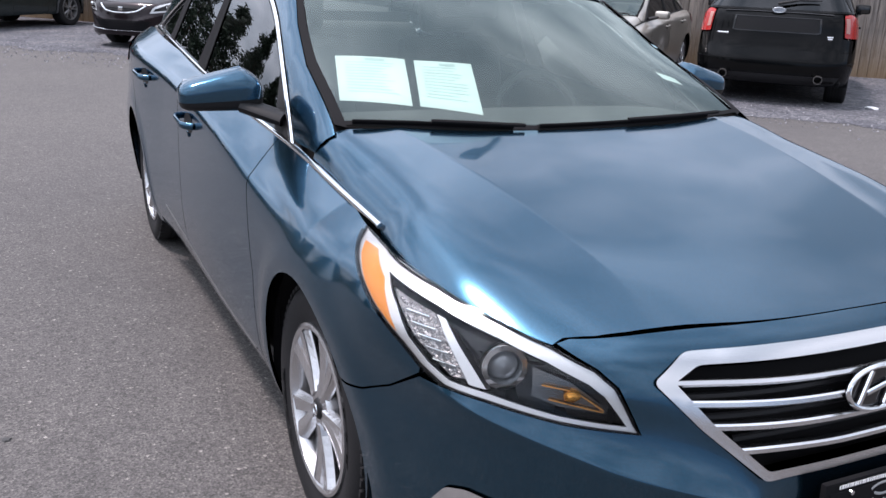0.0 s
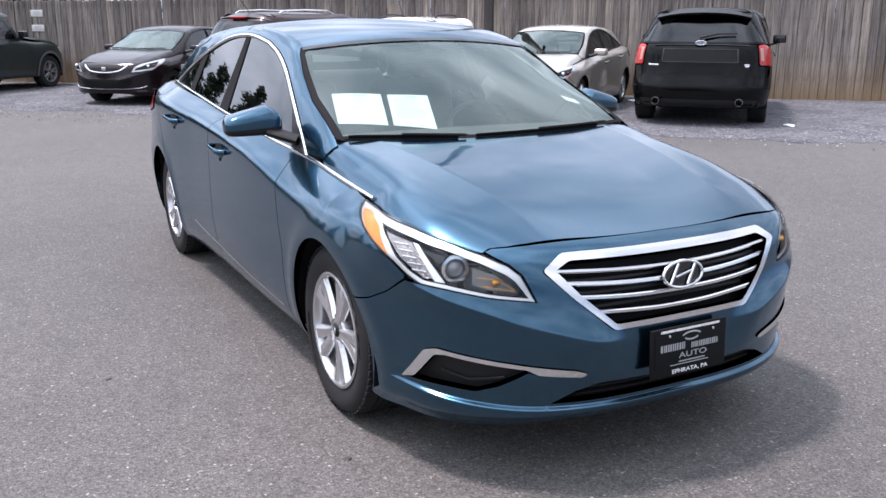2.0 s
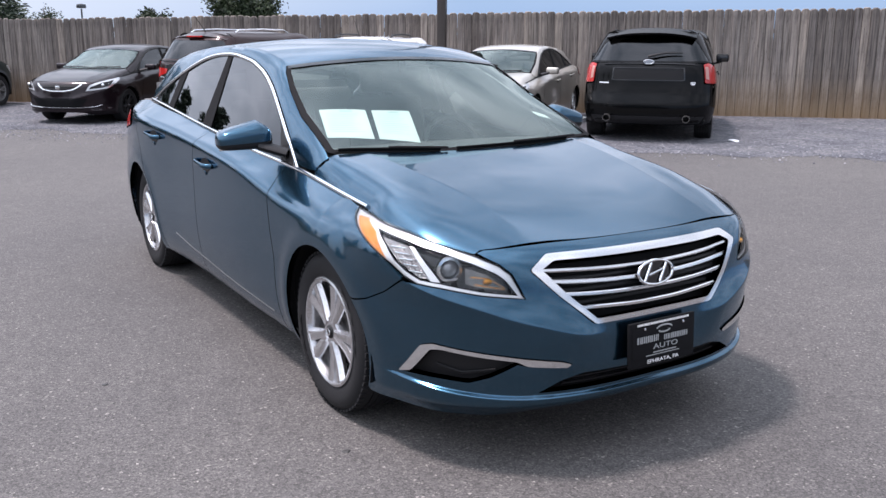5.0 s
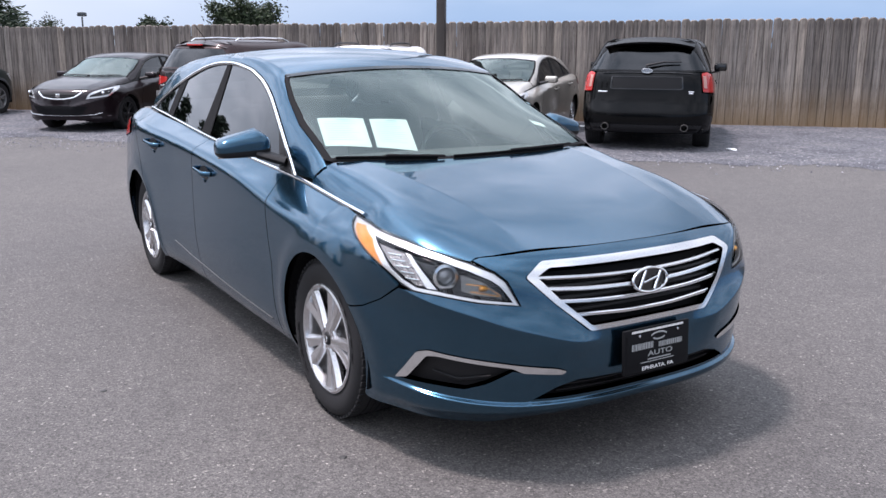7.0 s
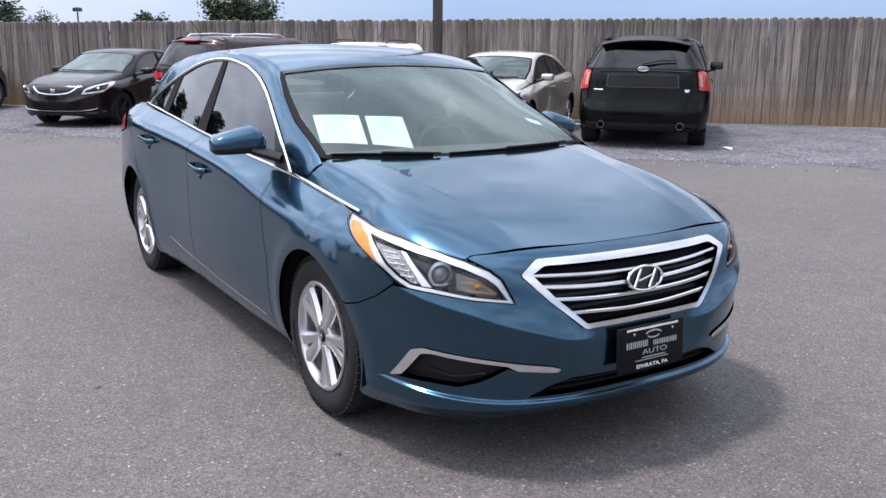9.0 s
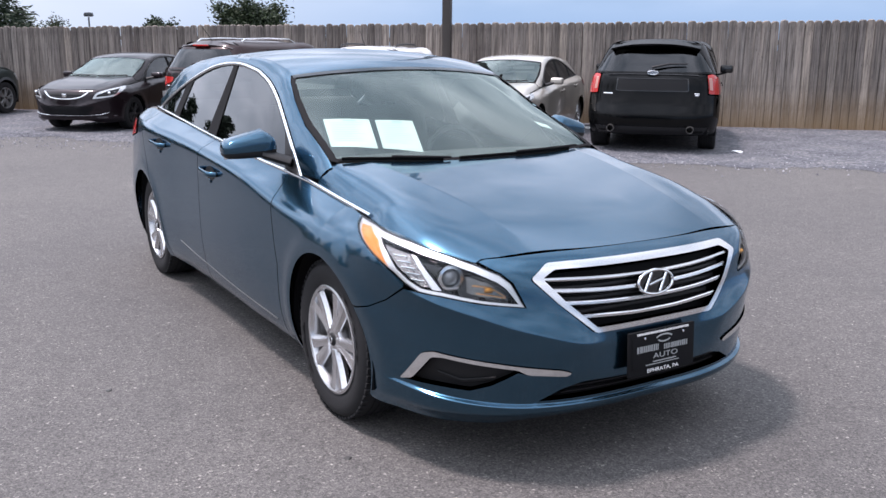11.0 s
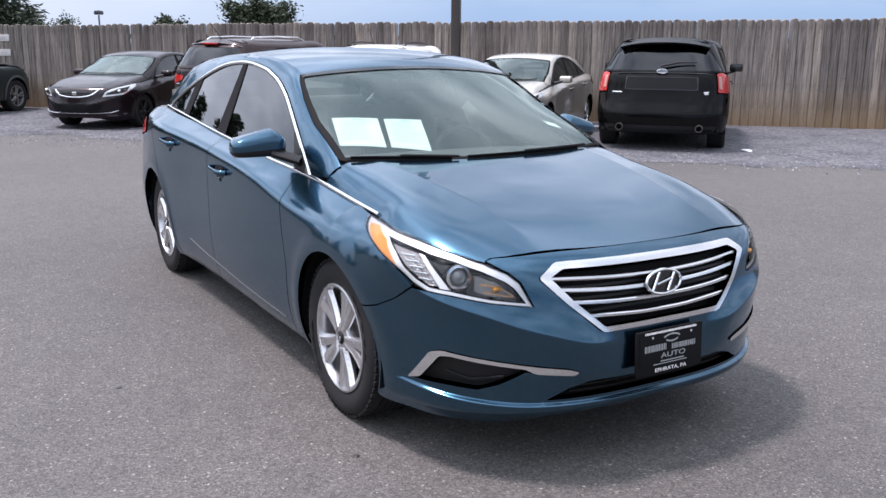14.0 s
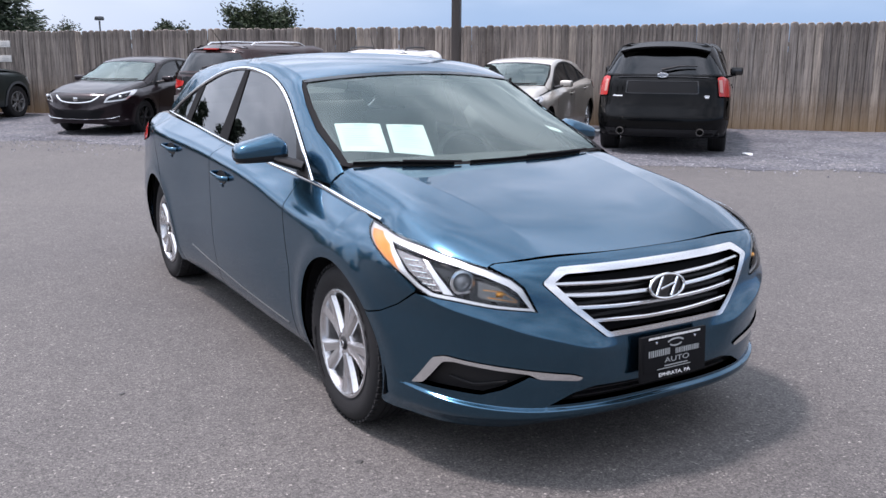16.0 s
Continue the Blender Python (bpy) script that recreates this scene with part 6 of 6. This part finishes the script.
    box(bm, (-3.5, -.80, .36), (.5, .80, .42), .02)
    part("cabin_floor", bm, MATT, car)
    car.matrix_basis = at @ Matrix.Diagonal((*scale, 1))
    return car


def parked_cars():
    yaw = math.degrees(math.atan2(NRM.y, NRM.x))
    black = paint("black_pearl_paint", (.0025, .0027, .003), .1, .4, dust=.004, haze=(.10, .16))
    black.node_tree.nodes["Principled BSDF"].inputs["Coat Weight"].default_value = .40
    black.node_tree.nodes["Principled BSDF"].inputs["Specular IOR Level"].default_value = .0
    plum = paint("dark_maroon_black_paint", (.011, .006, .008), .3, .35, dust=.005, gloss=.55, spec=.12, haze=(.05, .10))
    silver = paint("warm_silver_paint", (.46, .43, .38), .5, .4)
    wine = paint("dark_red_paint", (.022, .008, .008), .3, .35, dust=.008, gloss=.4, spec=.2)
    white = paint("white_paint", (.78, .78, .78), .0, .4)
    pine = paint("dark_green_paint", (.012, .022, .022), .4, .35, dust=.02, gloss=.5)
    grey = material("grey_cladding", (.07, .075, .08), .6)
    suv("black crossover car with red tail lamps, parked nose to the fence", black, pose(*lot(14.10, 1.20), 0, 0, yaw + 175.5), (1, 1.035, .985))
    saloon("dark maroon compact sedan facing out from the fence", plum, pose(*lot(3.92, 3.62), 0, 0, yaw), (.925, .925, .905), True)
    saloon("pale silver sedan facing out from the fence", silver, pose(*lot(11.28, 3.95), 0, 0, yaw - 10), (.93, .93, .93))
    suv("dark red crossover with silver roof rails, parked nose to the fence", wine, pose(*lot(7.25, 1.12), 0, 0, yaw + 164), (.93, .95, .945), rails="silver", visor=.03)
    suv("white crossover with black roof rails, parked by the fence", white, pose(*lot(9.15, .95), 0, 0, yaw + 180), (.93, .93, .90), rails="black", visor=.03)
    suv("dark green boxy crossover with grey arch mouldings", pine, pose(*lot(-.67, 1.12), 0, 0, yaw + 180), (.95, .95, .97), cladding=grey, wheel_finish=material("dull_grey_wheel", (.22, .22, .22), .45, .6))


def far_things():
    tree("conifer_tree", "tall dark conifer behind the fence", (-33.5, .2, 0), 6.4, 3.0, True, 3, 50000, .15)
    tree("conifer_tree", "tall dark conifer behind the fence", (-34.0, -3.5, 0), 7.5, 3.2, True, 5, 45000, .15)
    tree("bush", "rounded leafy tree top above the fence", (-28.27, 5.8, 0), 2.4, .62, False, 7, 20000, .065)
    tree("bush", "rounded leafy tree top above the fence", (-27.8, 8.75, 0), 2.62, 1.30, False, 8, 60000, .075)
    tree("bush", "sparse leafy bush above the fence", (-30.6, 2.7, 0), 2.65, .7, False, 9, 3500, .05)
    t = thing("street_lamp", "slim grey lamp with a flat round head beyond the fence", "street lamp")
    steel = material("grey_lamp_steel", (.10, .11, .12), .5, .5)
    bm = bmesh.new()
    lathe(bm, [(.035, 0), (.03, 2.9)], 10, Matrix.Rotation(radians(90), 4, "X"))
    part("pole", bm, steel, t)
    bm = bmesh.new()
    lathe(bm, [(0, 0), (.16, .0), (.18, .05), (.16, .16), (0, .19)], 20, Matrix.Translation((0, 0, 2.92)) @ Matrix.Rotation(radians(90), 4, "X"))
    part("head", bm, steel, t)
    t.matrix_basis = pose(-33.5, 4.45, 0) @ Matrix.Diagonal((1, 1, .86, 1))
    # trees beside the lot, on the side that the flank of the car mirrors
    rnd = random.Random(21)
    spots = ((-27, -3.6), (-26.2, -4.9), (-25, -6.2), (-24.2, -7.7), (-27.5, -8.6), (-23, -9.4), (-24.5, -12.5), (-19.5, -13.2), (-15, -16), (-10, -18.5), (-4, -20), (3, -21))
    for i, (x, y) in enumerate(spots):
        tree("conifer_tree", "tall dark conifer beside the lot", (x, y, 0), rnd.uniform(5.0, 5.9) if i < 8 else rnd.uniform(3.4, 4.4), rnd.uniform(1.6, 2.2), True, 30 + i, 9000, .13 if i < 8 else .26)


def litter():
    m = material("crumpled_white_litter", (.8, .8, .8), .7)
    rnd = random.Random(2)
    for p in ((-5.87, 8.38, .004), (-9.9, 8.9, .02)):
        bm = bmesh.new()
        bmesh.ops.create_icosphere(bm, subdivisions=2, radius=1)
        for v in bm.verts:
            v.co = Vector((v.co.x * .10, v.co.y * .06, v.co.z * .02)) * rnd.uniform(.75, 1.2)
        t = part("litter", bm, m)
        t.location = Vector(p) + Vector((0, 0, .02))
        tagged(t, "crumpled white scrap lying on the ground", "litter", "litter")
    tar = material("dark_tar_spot", (.035, .034, .033), .6)
    for x, y, r in ((.402, -.991, .016), (-.75, -1.62, .016), (2.0, .55, .016), (1.2, -1.35, .010), (-2.4, -2.2, .018), (1.9, 1.6, .02)):
        bm = bmesh.new()
        n = 14
        rim = [(r * rnd.uniform(.7, 1.25) * math.cos(2 * math.pi * i / n), r * rnd.uniform(.7, 1.25) * math.sin(2 * math.pi * i / n)) for i in range(n)]
        a = [bm.verts.new((u, v, 0)) for u, v in rim]
        b = [bm.verts.new((u * .7, v * .7, .004)) for u, v in rim]
        for i in range(n):
            bm.faces.new((a[i], a[(i + 1) % n], b[(i + 1) % n], b[i]))
        bm.faces.new(b)
        t = part("tar_spot", bm, tar)
        t.location = (x, y, .001)
        tagged(t, "dark tar spot stuck on the asphalt", "tar spot", "tar spots")

ground()
fence()
pole()
blue_sedan()
price_papers()
parked_cars()
far_things()
litter()
